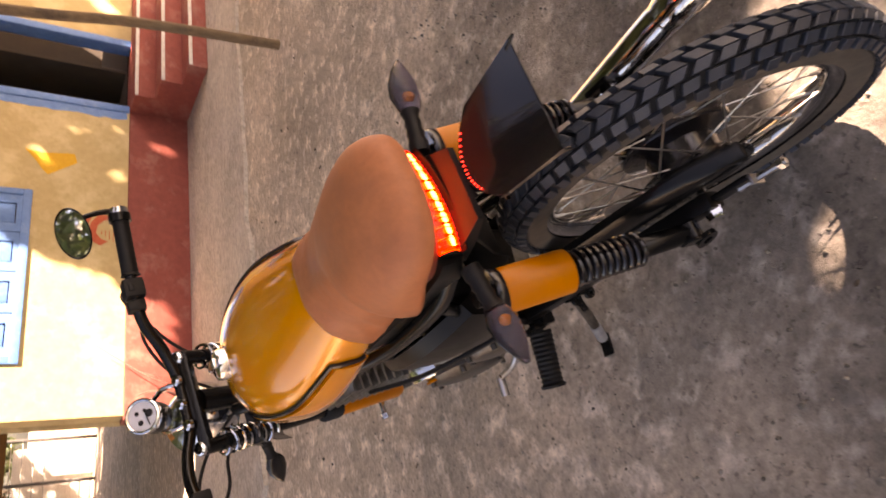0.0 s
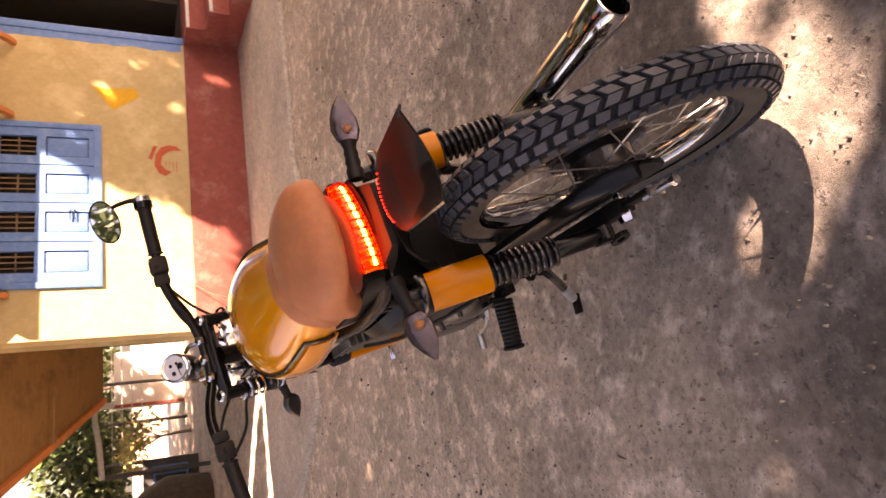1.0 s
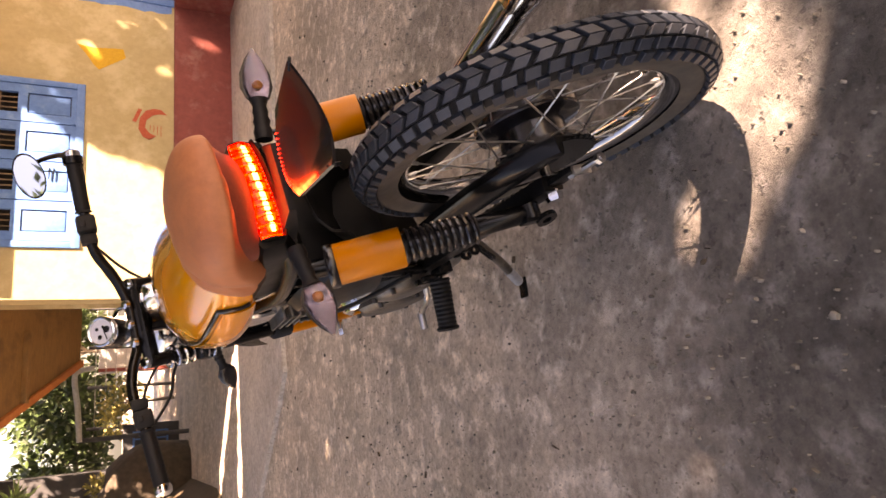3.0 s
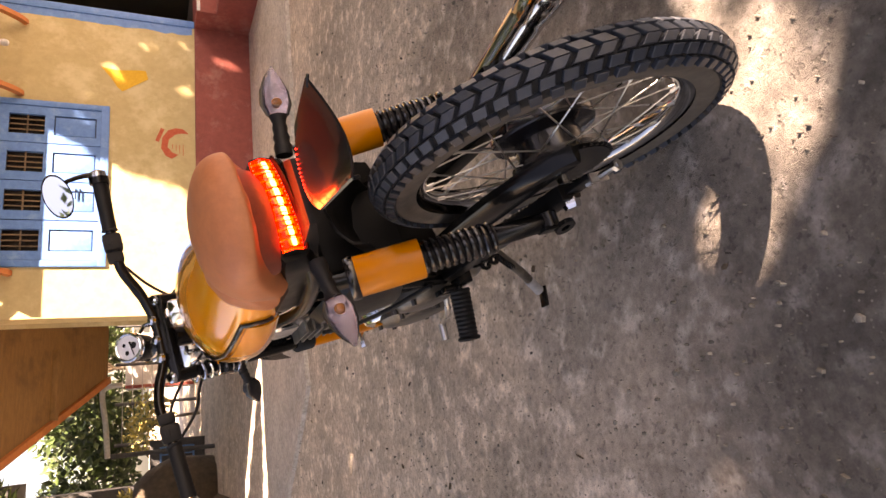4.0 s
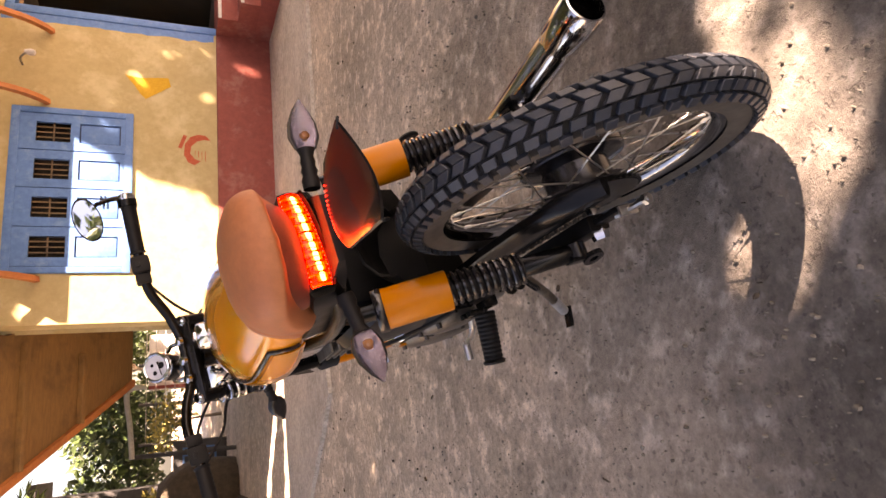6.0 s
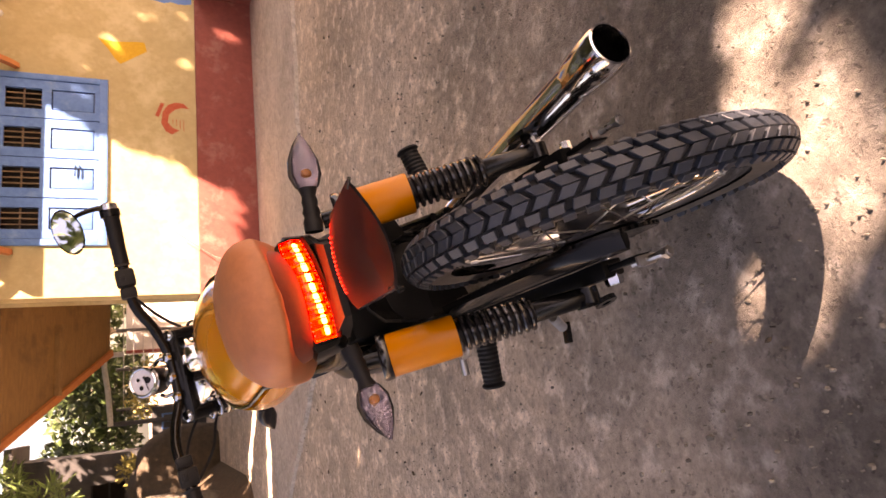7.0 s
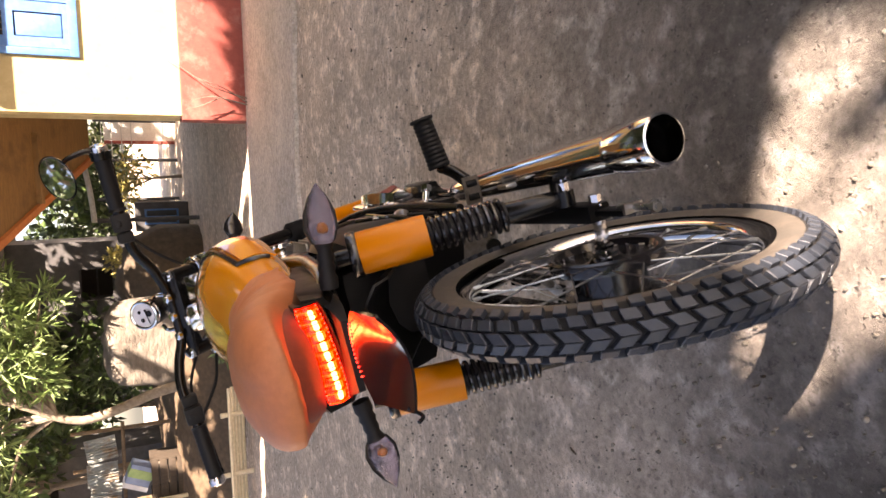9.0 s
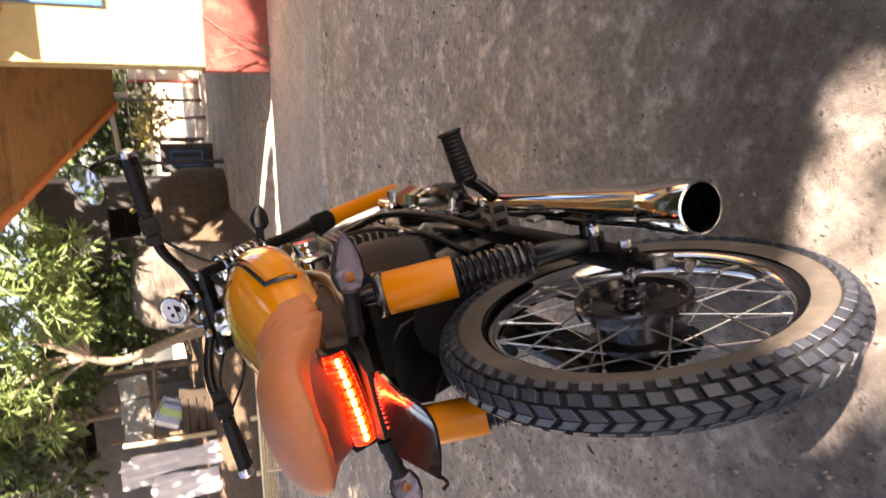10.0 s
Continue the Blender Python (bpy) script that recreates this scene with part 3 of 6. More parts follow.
    # lamp holder beside the window
    holder = thing("wall_lamp", "white bulb holder on a short metal arm", "lamp", (2.80, 4.78, 2.0))
    bm = B()
    tube(bm, [(0, 0, 0), (0, -0.10, 0.0), (0.02, -0.16, -0.05)], 0.009, 8)
    part("arm", bm, STEEL, holder)
    bm = B()
    lathe(bm, [(0, -0.06), (0.022, -0.05), (0.028, -0.02), (0.018, 0.02), (0, 0.025)], (0.02, -0.165, -0.06), (0, 0, 1), 14)
    part("holder", bm, WHITE_LINE, holder, "white porcelain bulb holder")


def build_window():
    win = tagged(new("window_1"), "blue painted four-leaf wooden shutter window with barred tops", "window", kind="structure")
    win.location = (1.725, 4.78, 1.61)
    bm = B()
    w, h = 1.39, 0.88
    for c, s in (((0, 0, h / 2 - 0.03), (w, 0.10, 0.06)), ((0, 0, -h / 2 + 0.03), (w, 0.10, 0.06)),
                 ((-w / 2 + 0.025, 0, 0), (0.05, 0.10, h - 0.12)), ((w / 2 - 0.025, 0, 0), (0.05, 0.10, h - 0.12))):
        rbox(bm, (c[0], c[1] + 0.03, c[2]), s, 0.004)
    part("window_frame", bm, BLUE_PAINT, win)
    lw = (w - 0.10) / 4
    for k in range(4):
        x = -w / 2 + 0.05 + lw * (k + 0.5)
        bm = B()
        zs = [-0.38, -0.345, -0.045, 0.02, 0.265, 0.38]
        xs = [-lw / 2 + 0.004, -lw / 2 + 0.075, lw / 2 - 0.075, lw / 2 - 0.004]
        cells(bm, xs, zs, {(1, 1), (1, 3)}, -0.012, 0.02)
        bmesh.ops.translate(bm, vec=(x, 0, 0), verts=bm.verts[:])
        leaf = part("shutter", bm, BLUE_PAINT, win)
        bm = B()
        rbox(bm, (x, 0.004, -0.195), (lw - 0.165, 0.014, 0.285), 0.005)
        part("panel", bm, BLUE_PAINT, leaf)
        bm = B()
        rbox(bm, (x, 0.013, -0.195), (lw - 0.150, 0.006, 0.300), 0)
        part("panel_gap", bm, DARK_LINE, leaf)
        for j in range(3):
            bm = B()
            tube(bm, [(x + (j - 1) * 0.045, 0.005, 0.02), (x + (j - 1) * 0.045, 0.005, 0.265)], 0.006, 6, steps=1)
            part("bar", bm, RAW_WOOD, leaf)
        bm = B()
        rbox(bm, (x, 0.005, 0.14), (lw - 0.15, 0.008, 0.012), 0)
        part("bar", bm, RAW_WOOD, leaf)
    # near-black sheet in place of the room's darkness behind the shutters
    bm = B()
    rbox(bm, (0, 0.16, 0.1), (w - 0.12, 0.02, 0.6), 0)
    part("room_back", bm, ROOM_DARKNESS, win)
    for k in range(2):
        bm = B()
        rbox(bm, (-0.10 + 0.0 * k, -0.018, -0.215 - 0.03 * k), (0.09, 0.008, 0.008), 0.002)
        part("latch", bm, BLACK_METAL, win)


def build_door():
    door = tagged(new("door_1"), "open dark doorway with a blue painted frame", "doorway", kind="structure")
    door.location = (3.70, 4.78, 0.5)
    for name, c, s in (("jamb", (-0.37, 0.06, 0.83), (0.07, 0.14, 1.66)), ("jamb", (0.37, 0.06, 0.83), (0.07, 0.14, 1.66)),
                       ("lintel", (0, 0.06, 1.62), (0.668, 0.14, 0.07))):
        bm = B()
        rbox(bm, c, s, 0.006)
        part(name, bm, BLUE_PAINT, door)
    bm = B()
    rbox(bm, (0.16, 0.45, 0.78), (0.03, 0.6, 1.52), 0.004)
    part("door_leaf", bm, ROOM_DARKNESS, door, "wooden door leaf standing open inwards, coloured with the room's darkness")
    bm = B()
    sheet(bm, [[(-0.405, -0.001, 0.02 + 1.66 * k / 30), (-0.475 - 0.035 * abs(noise.noise((k * 0.35, 0, 0))) - 0.012 * noise.noise((k * 1.3, 4, 0)), -0.001, 0.02 + 1.66 * k / 30)]
               for k in range(31)], 0.002)
    part("paint_band", bm, BLUE_PAINT, door, "uneven blue paint round the doorway")
    stair = tagged(new("doorstep"), "red painted concrete steps with worn white edges", "steps", kind="structure")
    stair.location = (3.85, 4.74, 0)
    for k in range(3):
        bm = B()
        d = 0.26 * (3 - k)
        rbox(bm, (0, -d / 2, 0.167 * k + 0.0835 - 0.004), (1.15, d, 0.167 + 0.004), 0.008)
        st = part("step", bm, RED_PLINTH, stair)
        bm = B()
        rbox(bm, (0, -d - 0.002, 0.167 * (k + 1) - 0.016), (1.13, 0.008, 0.028), 0.002)
        part("nosing", bm, WHITE_LINE, st, "worn white step edge")


def build_marks():
    bm = B()
    grid = [(2.80, 1.25, 2.79, 1.22), (2.70, 1.17, 2.78, 1.12), (2.62, 1.12, 2.80, 0.95), (2.58, 1.08, 2.80, 0.90), (2.60, 1.05, 2.72, 0.88)]
    v0 = [bm.verts.new((a + 0.012 * noise.noise((k, 1, 0)), 4.777, b)) for k, (a, b, c, d) in enumerate(grid)]
    v1 = [bm.verts.new((c + 0.012 * noise.noise((k, 7, 0)), 4.777, d)) for k, (a, b, c, d) in enumerate(grid)]
    for k in range(len(grid) - 1):
        bm.faces.new((v0[k], v1[k], v1[k + 1], v0[k + 1]))
    solid("painted_mark", "ochre brushed paint patch on the yellow wall", "paint mark", bm, GOLD_MARK)
    bm = B()
    pts = [(2.27, 0.60), (2.275, 0.66), (2.25, 0.72), (2.18, 0.765), (2.08, 0.775), (2.01, 0.74), (1.985, 0.69)]
    outer = [bm.verts.new((x, 4.777, z)) for x, z in pts]
    inner = [bm.verts.new((x - 0.045 * (x - 2.12) / 0.15, 4.777, z - 0.05 + 0.01 * noise.noise((x * 9, z * 9, 0)))) for x, z in pts]
    for k in range(len(pts) - 1):
        bm.faces.new((outer[k], outer[k + 1], inner[k + 1], inner[k]))
    rbox(bm, (2.20, 4.777, 0.785), (0.13, 0.001, 0.03), 0, Matrix.Rotation(0.35, 4, "Y"))
    for k in range(4):
        rbox(bm, (2.07 + 0.01 * k, 4.777, 0.60 + 0.028 * k), (0.10 - 0.02 * k, 0.001, 0.005), 0)
    solid("painted_mark", "red brushed paint scribble on the yellow wall", "paint mark", bm, RED_MARK)


build_ground()
build_house()
build_window()
build_door()
build_marks()


# ---- the motorcycle ----
LEAN = 12.6
bike = thing("motorcycle", "yellow-orange motorcycle with tan seat, leaning on its side stand", "motorcycle",
             m=pose(0, 0.024, -0.003, 0, -LEAN, 2.0))
R = 0.305


RS, RW = 0.035, 0.0290      # tyre section: half height, half width


def tyre_mesh(bm, cy, cz, rs=RS):
    """A dusty carcass, with groove shade put into its colour where the tread blocks stand."""
    ring = R - 0.0100 - rs
    prof = []
    for k in range(19):
        a = radians(-142 + 284 * k / 18)
        prof.append((ring + rs * math.cos(a), RW * (math.sin(a) if abs(a) < 1.6 else math.copysign(max(abs(math.sin(a)), 0.84), a))))
    lathe(bm, prof, (0, cy, cz), (1, 0, 0), 88)


def tread(parent, cy, cz, pitch=62, rs=RS):
    """Raised chevron and shoulder blocks, each a piece of its own, sharing six shapes."""
    ring = R - 0.0100 - rs
    step = 2 * math.pi / pitch

    def at(theta, phi, h):
        r = ring + (rs + h) * math.cos(phi)
        return Vector(((RW + h) * math.sin(phi), r * math.cos(theta), r * math.sin(theta)))

    # inner and outer angle, lead at the inner and the outer edge, length, offset (the last four in pitches)
    rows = ((0.5, 22.0, 0.40, 0.0, 0.73, 0.0), (26.5, 48, 0.15, 0.0, 0.70, 0.46), (54, 74, 0.0, -0.06, 0.58, 0.95))
    for side in (-1, 1):
        for p0, p1, l0, l1, ln, off in rows:
            bm = B()
            base = []
            for ph, ld in ((p0, l0), (p1, l1)):
                for end in (0, 1):
                    base.append(((off + ld + end * ln) * step, radians(ph) * side))
            base = [base[j] for j in (0, 1, 3, 2)]
            cth, cph = sum(q[0] for q in base) / 4, sum(q[1] for q in base) / 4
            lo = [bm.verts.new(at(t, q, -0.002)) for t, q in base]
            up = [bm.verts.new(at(cth + (t - cth) * 0.97, cph + (q - cph) * 0.975, 0.0070)) for t, q in base]
            hi = [bm.verts.new(at(cth + (t - cth) * 0.86, cph + (q - cph) * 0.90, 0.0078)) for t, q in base]
            bm.faces.new(hi)
            for x, y in ((lo, up), (up, hi)):
                for j in range(4):
                    bm.faces.new((x[j], x[(j + 1) % 4], y[(j + 1) % 4], y[j]))
            first = part("tread_block", bm, RUBBER, parent, angle=20)
            first.location = (0, cy, cz)
            for k in range(1, pitch):
                ob = new("tread_block", first.data)
                ob.parent = parent
                ob.location, ob.rotation_euler = (0, cy, cz), (k * step, 0, 0)


def wheel(name, cy, cz, label, drum):
    rim_r = 0.232
    bm = B()
    lathe(bm, [(rim_r - 0.004, -0.021), (rim_r + 0.004, -0.022), (rim_r + 0.005, -0.018), (rim_r - 0.010, -0.015), (rim_r - 0.016, -0.007),
               (rim_r - 0.016, 0.007), (rim_r - 0.010, 0.015), (rim_r + 0.005, 0.018), (rim_r + 0.004, 0.022), (rim_r - 0.004, 0.021),
               (rim_r - 0.016, 0.015), (rim_r - 0.022, 0.007), (rim_r - 0.022, -0.007), (rim_r - 0.016, -0.015)], (0, cy, cz), (1, 0, 0), 64, closed=True)
    w = part(name, bm, RIM_CHROME, bike, label)
    bm = B()
    tyre_mesh(bm, cy, cz)
    bmesh.ops.recalc_face_normals(bm, faces=bm.faces[:])
    smooth(bm, 35)
    me = bpy.data.meshes.new("tyre")
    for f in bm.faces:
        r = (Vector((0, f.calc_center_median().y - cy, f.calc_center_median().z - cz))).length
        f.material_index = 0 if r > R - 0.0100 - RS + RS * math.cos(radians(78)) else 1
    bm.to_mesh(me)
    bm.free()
    me.materials.append(GROOVE_SHADE)
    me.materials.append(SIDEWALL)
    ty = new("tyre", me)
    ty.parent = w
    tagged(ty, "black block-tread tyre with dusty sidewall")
    bm = B()
    lathe(bm, [(0.0, -0.052), (0.03, -0.052), (0.034, -0.044), (drum, -0.040), (drum, -0.030), (drum - 0.016, -0.026), (drum - 0.016, 0.004),
               (drum + 0.014, 0.012), (drum + 0.016, 0.016), (drum + 0.016, 0.030), (drum + 0.012, 0.033), (drum + 0.006, 0.031), (drum, 0.020), (0.034, 0.016), (0.026, 0.020), (0.022, 0.024), (0.0, 0.025)], (0, cy, cz), (1, 0, 0), 40)
    part("hub", bm, GLOSS_BLACK, w, "black drum hub with a raised rim")
    for k in range(36):
        a = 2 * math.pi * k / 36
        sd = 1 if k % 2 else -1
        off = radians(42) * (1 if (k // 2) % 2 else -1)
        h = (0.022 if sd > 0 else -0.036, cy + (drum - 0.004) * math.cos(a + off), cz + (drum - 0.004) * math.sin(a + off))
        e = (sd * 0.008, cy + (rim_r - 0.02) * math.cos(a), cz + (rim_r - 0.02) * math.sin(a))
        bm = B()
        hv, ev = Vector(h), Vector(e)
        tube(bm, [hv, hv.lerp(ev, 0.92), hv.lerp(ev, 0.925), ev], [0.0014, 0.0014, 0.0030, 0.0030], 6, steps=1)
        part("spoke", bm, STEEL, w)
    bm = B()
    tube(bm, [(-0.115, cy, cz), (0.085, cy, cz)], 0.009, 12, steps=1)
    lathe(bm, [(0, 0.024), (0.019, 0.024), (0.019, 0.031), (0.0145, 0.033), (0.0145, 0.040), (0.0105, 0.042), (0.0105, 0.088), (0, 0.088)], (0, cy, cz), (1, 0, 0), 16)
    lathe(bm, [(0.0, 0.085), (0.013, 0.085), (0.015, 0.092), (0.015, 0.104), (0.009, 0.106), (0.009, 0.118), (0, 0.119)], (0, cy, cz), (1, 0, 0), 6)
    lathe(bm, [(0.0, -0.118), (0.013, -0.118), (0.015, -0.112), (0.015, -0.100), (0.0, -0.099)], (0, cy, cz), (1, 0, 0), 6)
    part("axle", bm, CHROME, w, "bright axle with nuts")
    return w


rear = wheel("rear_wheel", 0.0, R, "spoked chrome rear wheel", 0.072)
bm = B()
tube(bm, [(-0.045, 0, R), (-0.052, 0, R)], 0.085, 40, steps=1)
for k in range(42):
    a = 2 * math.pi * k / 42
    rbox(bm, (-0.0485, 0.087 * math.cos(a), R + 0.087 * math.sin(a)), (0.005, 0.007, 0.006), 0, Matrix.Rotation(a, 4, "X"))
part("sprocket", bm, BLACK_METAL, rear, "toothed dark sprocket")
tread(rear, 0.0, R)
front = wheel("front_wheel", 1.13, R, "spoked chrome front wheel", 0.062)

# swing arm, chain and mounts
for s in (-1, 1):
    bm = B()
    rbox(bm, (s * 0.092, 0.235, 0.322), (0.028, 0.50, 0.042), 0.006, Matrix.Rotation(radians(2.5), 4, "X"))
    rbox(bm, (s * 0.092, -0.030, 0.305), (0.010, 0.09, 0.034), 0.004)
    part("swing_arm", bm, SATIN_BLACK, bike)
    bm = B()
    rbox(bm, (s * 0.098, -0.078, 0.305), (0.016, 0.006, 0.034), 0.002)
    tube(bm, [(s * 0.098, -0.05, 0.305), (s * 0.098, -0.125, 0.302)], 0.005, 8, steps=1)
    lathe(bm, [(0, 0), (0.009, 0), (0.009, 0.008), (0, 0.008)], (s * 0.098, -0.122, 0.302), (0, 1, 0), 6)
    part("chain_adjuster", bm, STEEL, bike)
bm = B()
rings = []
for y, zc, hh in ((-0.105, 0.352, 0.006), (-0.085, 0.358, 0.020), (-0.03, 0.366, 0.036), (0.06, 0.375, 0.044), (0.18, 0.382, 0.042), (0.32, 0.388, 0.034), (0.43, 0.392, 0.024)):
    rings.append([(-0.056, y, zc - hh), (-0.070, y, zc - hh * 0.9), (-0.080, y, zc - hh * 0.2), (-0.076, y, zc + hh * 0.7), (-0.064, y, zc + hh), (-0.052, y, zc + hh)])
loft(bm, rings)
part("chain_guard", bm, BLACK_METAL, bike, "black pressed chain guard")
for z0, z1 in ((R + 0.083, 0.372), (R - 0.083, 0.285)):
    n, link = 34, [None, None]
    for k in range(n):
        f = k / (n - 1)
        if link[k % 2] is None:
            bm = B()
            rbox(bm, (0, 0, 0), (0.007 if k % 2 else 0.010, 0.0115, 0.008), 0.002, seg=1)
            link[k % 2] = ob = part("chain_link", bm, DULL_DARK_STEEL, bike)
        else:
            ob = new("chain_link", link[k % 2].data)
            ob.parent = bike
        ob.location = (-0.0485, 0.02 + 0.44 * f, z0 + (z1 - z0) * f)
for s in (-1, 1):
    lo, hi = Vector((s * 0.120, 0.034, 0.335)), Vector((s * 0.112, 0.170, 0.690))
    at = lambda f: lo.lerp(hi, f)
    bm = B()
    tube(bm, [at(0.0), at(0.03), at(0.06), at(0.25), at(0.27), at(0.62)], [0.012, 0.015, 0.016, 0.017, 0.012, 0.011], 14, steps=1)
    tube(bm, [at(0.80), at(0.93)], 0.013, 12, steps=1)
    lathe(bm, [(0.0, -0.012), (0.017, -0.012), (0.017, 0.012), (0.0, 0.012)], lo, (1, 0, 0), 16)
    damper = part("shock_absorber", bm, BLACK_METAL, bike)
    bm = B()
    coil(bm, at(0.24), at(0.57), 0.0232, 0.0042, 11, n=8, per=18)
    part("spring", bm, GLOSS_BLACK, damper, "black coil spring")
    bm = B()
    tube(bm, [at(0.24), at(0.57)], 0.0200, 18, steps=1)
    part("spring_sleeve", bm, SATIN_BLACK, damper)
    bm = B()
    d = (hi - lo).normalized()
    L = (hi - lo).length
    lathe(bm, [(0.026, L * 0.56), (0.032, L * 0.56), (0.0325, L * 0.575), (0.0325, L * 0.835), (0.030, L * 0.85), (0.012, L * 0.855)], lo, d, 28)
    part("shock_cover", bm, YELLOW_ENAMEL, damper, "yellow painted shock cover")
    bm = B()
    lathe(bm, [(0, -0.008), (0.034, -0.008), (0.0355, -0.004), (0.0355, 0.004), (0.034, 0.007), (0, 0.007)], at(0.855), d, 24)
    part("shock_cap", bm, GLOSS_BLACK, damper)
    if s > 0:
        bm = B()
        lathe(bm, [(0, 0.012), (0.011, 0.012), (0.011, 0.024), (0.006, 0.025), (0.006, 0.034), (0, 0.034)], lo, (s, 0, 0), 6)
        part("mount_nut", bm, CHROME, damper)
# lower lug with a hole
bm = B()
lathe(bm, [(0.008, -0.004), (0.018, -0.004), (0.018, 0.004), (0.008, 0.004)], (-0.136, 0.028, 0.312), (1, 0.3, 0), 20, closed=True)
rbox(bm, (-0.134, 0.034, 0.338), (0.008, 0.026, 0.034), 0.003)
part("lug", bm, BLACK_METAL, bike, "black mounting lug with a hole")

# frame tubes
for s in (-1, 1):
    bm = B()
    tube(bm, [(s * 0.045, 0.80, 0.80), (s * 0.085, 0.50, 0.665), (s * 0.093, 0.25, 0.675), (s * 0.070, 0.13, 0.700)], 0.013, 10)
    tube(bm, [(s * 0.088, 0.46, 0.66), (s * 0.095, 0.42, 0.48), (s * 0.09, 0.46, 0.30)], 0.013, 10)
    tube(bm, [(s * 0.093, 0.23, 0.67), (s * 0.10, 0.34, 0.50), (s * 0.10, 0.43, 0.34)], 0.011, 10)
    part("frame_tube", bm, BLACK_METAL, bike)
bm = B()
tube(bm, [(0.118, 0.30, 0.375), (0.128, 0.50, 0.392), (0.122, 0.72, 0.43), (0.08, 0.86, 0.50)], 0.009, 10)
tube(bm, [(0.10, 0.24, 0.44), (0.122, 0.42, 0.46), (0.118, 0.62, 0.49)], 0.007, 10)
part("brake_pipe", bm, BLACK_METAL, bike)
bm = B()
tube(bm, [(0, 0.87, 0.84), (0, 0.98, 0.55), (0, 0.92, 0.24), (0, 0.70, 0.19), (0, 0.45, 0.24)], 0.017, 10)
part("down_tube", bm, BLACK_METAL, bike)

# engine
bm = B()
rbox(bm, (0, 0.64, 0.31), (0.20, 0.36, 0.20), 0.03, seg=3)
rbox(bm, (0, 0.52, 0.40), (0.17, 0.20, 0.12), 0.025, seg=3)
engine = part("engine", bm, ALUMINIUM, bike, "dusty cast aluminium engine")
for s, c, r in ((-1, (0.0, 0.70, 0.31), 0.095), (-1, (0.0, 0.52, 0.36), 0.070), (1, (0, 0.66, 0.31), 0.105), (1, (0, 0.78, 0.30), 0.06)):
    bm = B()
    lathe(bm, [(0, 0.135), (r * 0.5, 0.134), (r * 0.86, 0.128), (r, 0.115), (r, 0.09), (0, 0.09)], c, (s, 0, 0), 28)
    for k in range(6):
        a = k * math.pi / 3 + 0.3
        lathe(bm, [(0, 0.12), (0.006, 0.12), (0.006, 0.132), (0, 0.132)], (c[0], c[1] + r * 0.95 * math.cos(a), c[2] + r * 0.95 * math.sin(a)), (s, 0, 0), 6)
    part("engine_cover", bm, (DARK_ALLOY if s < 0 else BLACK_METAL) if r > 0.065 else CHROME, engine)
for k in range(9):
    bm = B()
    rbox(bm, (0, 0.80 + 0.004 * k, 0.42 + 0.018 * k), (0.17, 0.15, 0.006), 0.002)
    part("cooling_fin", bm, ALUMINIUM, engine)
bm = B()
rbox(bm, (0, 0.81, 0.50), (0.11, 0.10, 0.20), 0.01)
part("cylinder", bm, ALUMINIUM, engine, "cylinder barrel")
bm = B()
rbox(bm, (0, 0.83, 0.61), (0.14, 0.15, 0.07), 0.015)
lathe(bm, [(0, 0.07), (0.03, 0.07), (0.034, 0.085), (0.03, 0.095), (0, 0.096)], (0, 0.84, 0.61), (1, 0, 0), 18)
part("cylinder_head", bm, CHROME, engine)
bm = B()
rbox(bm, (0.115, 0.87, 0.345), (0.035, 0.11, 0.075), 0.014, seg=3)
rbox(bm, (0.118, 0.80, 0.375), (0.028, 0.045, 0.045), 0.010, seg=3)
part("head_cover", bm, CHROME, engine, "bright chrome cover")
for k in range(3):
    bm = B()
    lathe(bm, [(0, 0), (0.010, 0), (0.010, 0.010), (0.006, 0.013), (0, 0.013)], (0.125, 0.56 + 0.05 * k, 0.395 - 0.01 * k), (1, 0, 0.3), 8)
    part("cover_bolt", bm, CHROME, engine)
bm = B()
tube(bm, [(0.0, 0.74, 0.58), (0.01, 0.66, 0.585), (0.02, 0.58, 0.59)], [0.022, 0.026, 0.024], 14)
lathe(bm, [(0, -0.05), (0.022, -0.05), (0.024, 0.0), (0.018, 0.02), (0, 0.03)], (0.012, 0.65, 0.60), (0, 0, 1), 16)
rbox(bm, (0.03, 0.65, 0.575), (0.05, 0.05, 0.06), 0.008)
part("carburettor", bm, ALUMINIUM, engine)
for s in (-1, 1):
    bm = B()
    rings = []
    for k in range(7):
        f = k / 6
        y = 0.24 + 0.30 * f
        hh = 0.062 + 0.030 * math.sin(math.pi * f) 
        bul = 0.105 + 0.022 * math.sin(math.pi * min(1, f * 0.9 + 0.1))
        z = 0.565 - 0.02 * f
        rings.append([(s * (bul - 0.03), y, z - hh), (s * bul, y, z - hh * 0.8), (s * (bul + 0.008), y, z), (s * bul, y, z + hh * 0.8), (s * (bul - 0.02), y, z + hh), (s * (bul - 0.05), y, z)])
    loft(bm, rings)
    part("side_cover", bm, SATIN_BLACK, bike, "satin black side cover")
    for k in range(2):
        bm = B()
        rbox(bm, (s * 0.128, 0.395 + 0.03 * k, 0.355), (0.012, 0.020, 0.030), 0.003)
        part("hose_clip", bm, BLACK_METAL, bike)
bm = B()
rbox(bm, (0, 0.36, 0.56), (0.15, 0.20, 0.16), 0.02)
part("air_box", bm, BLACK_RUBBER, bike)

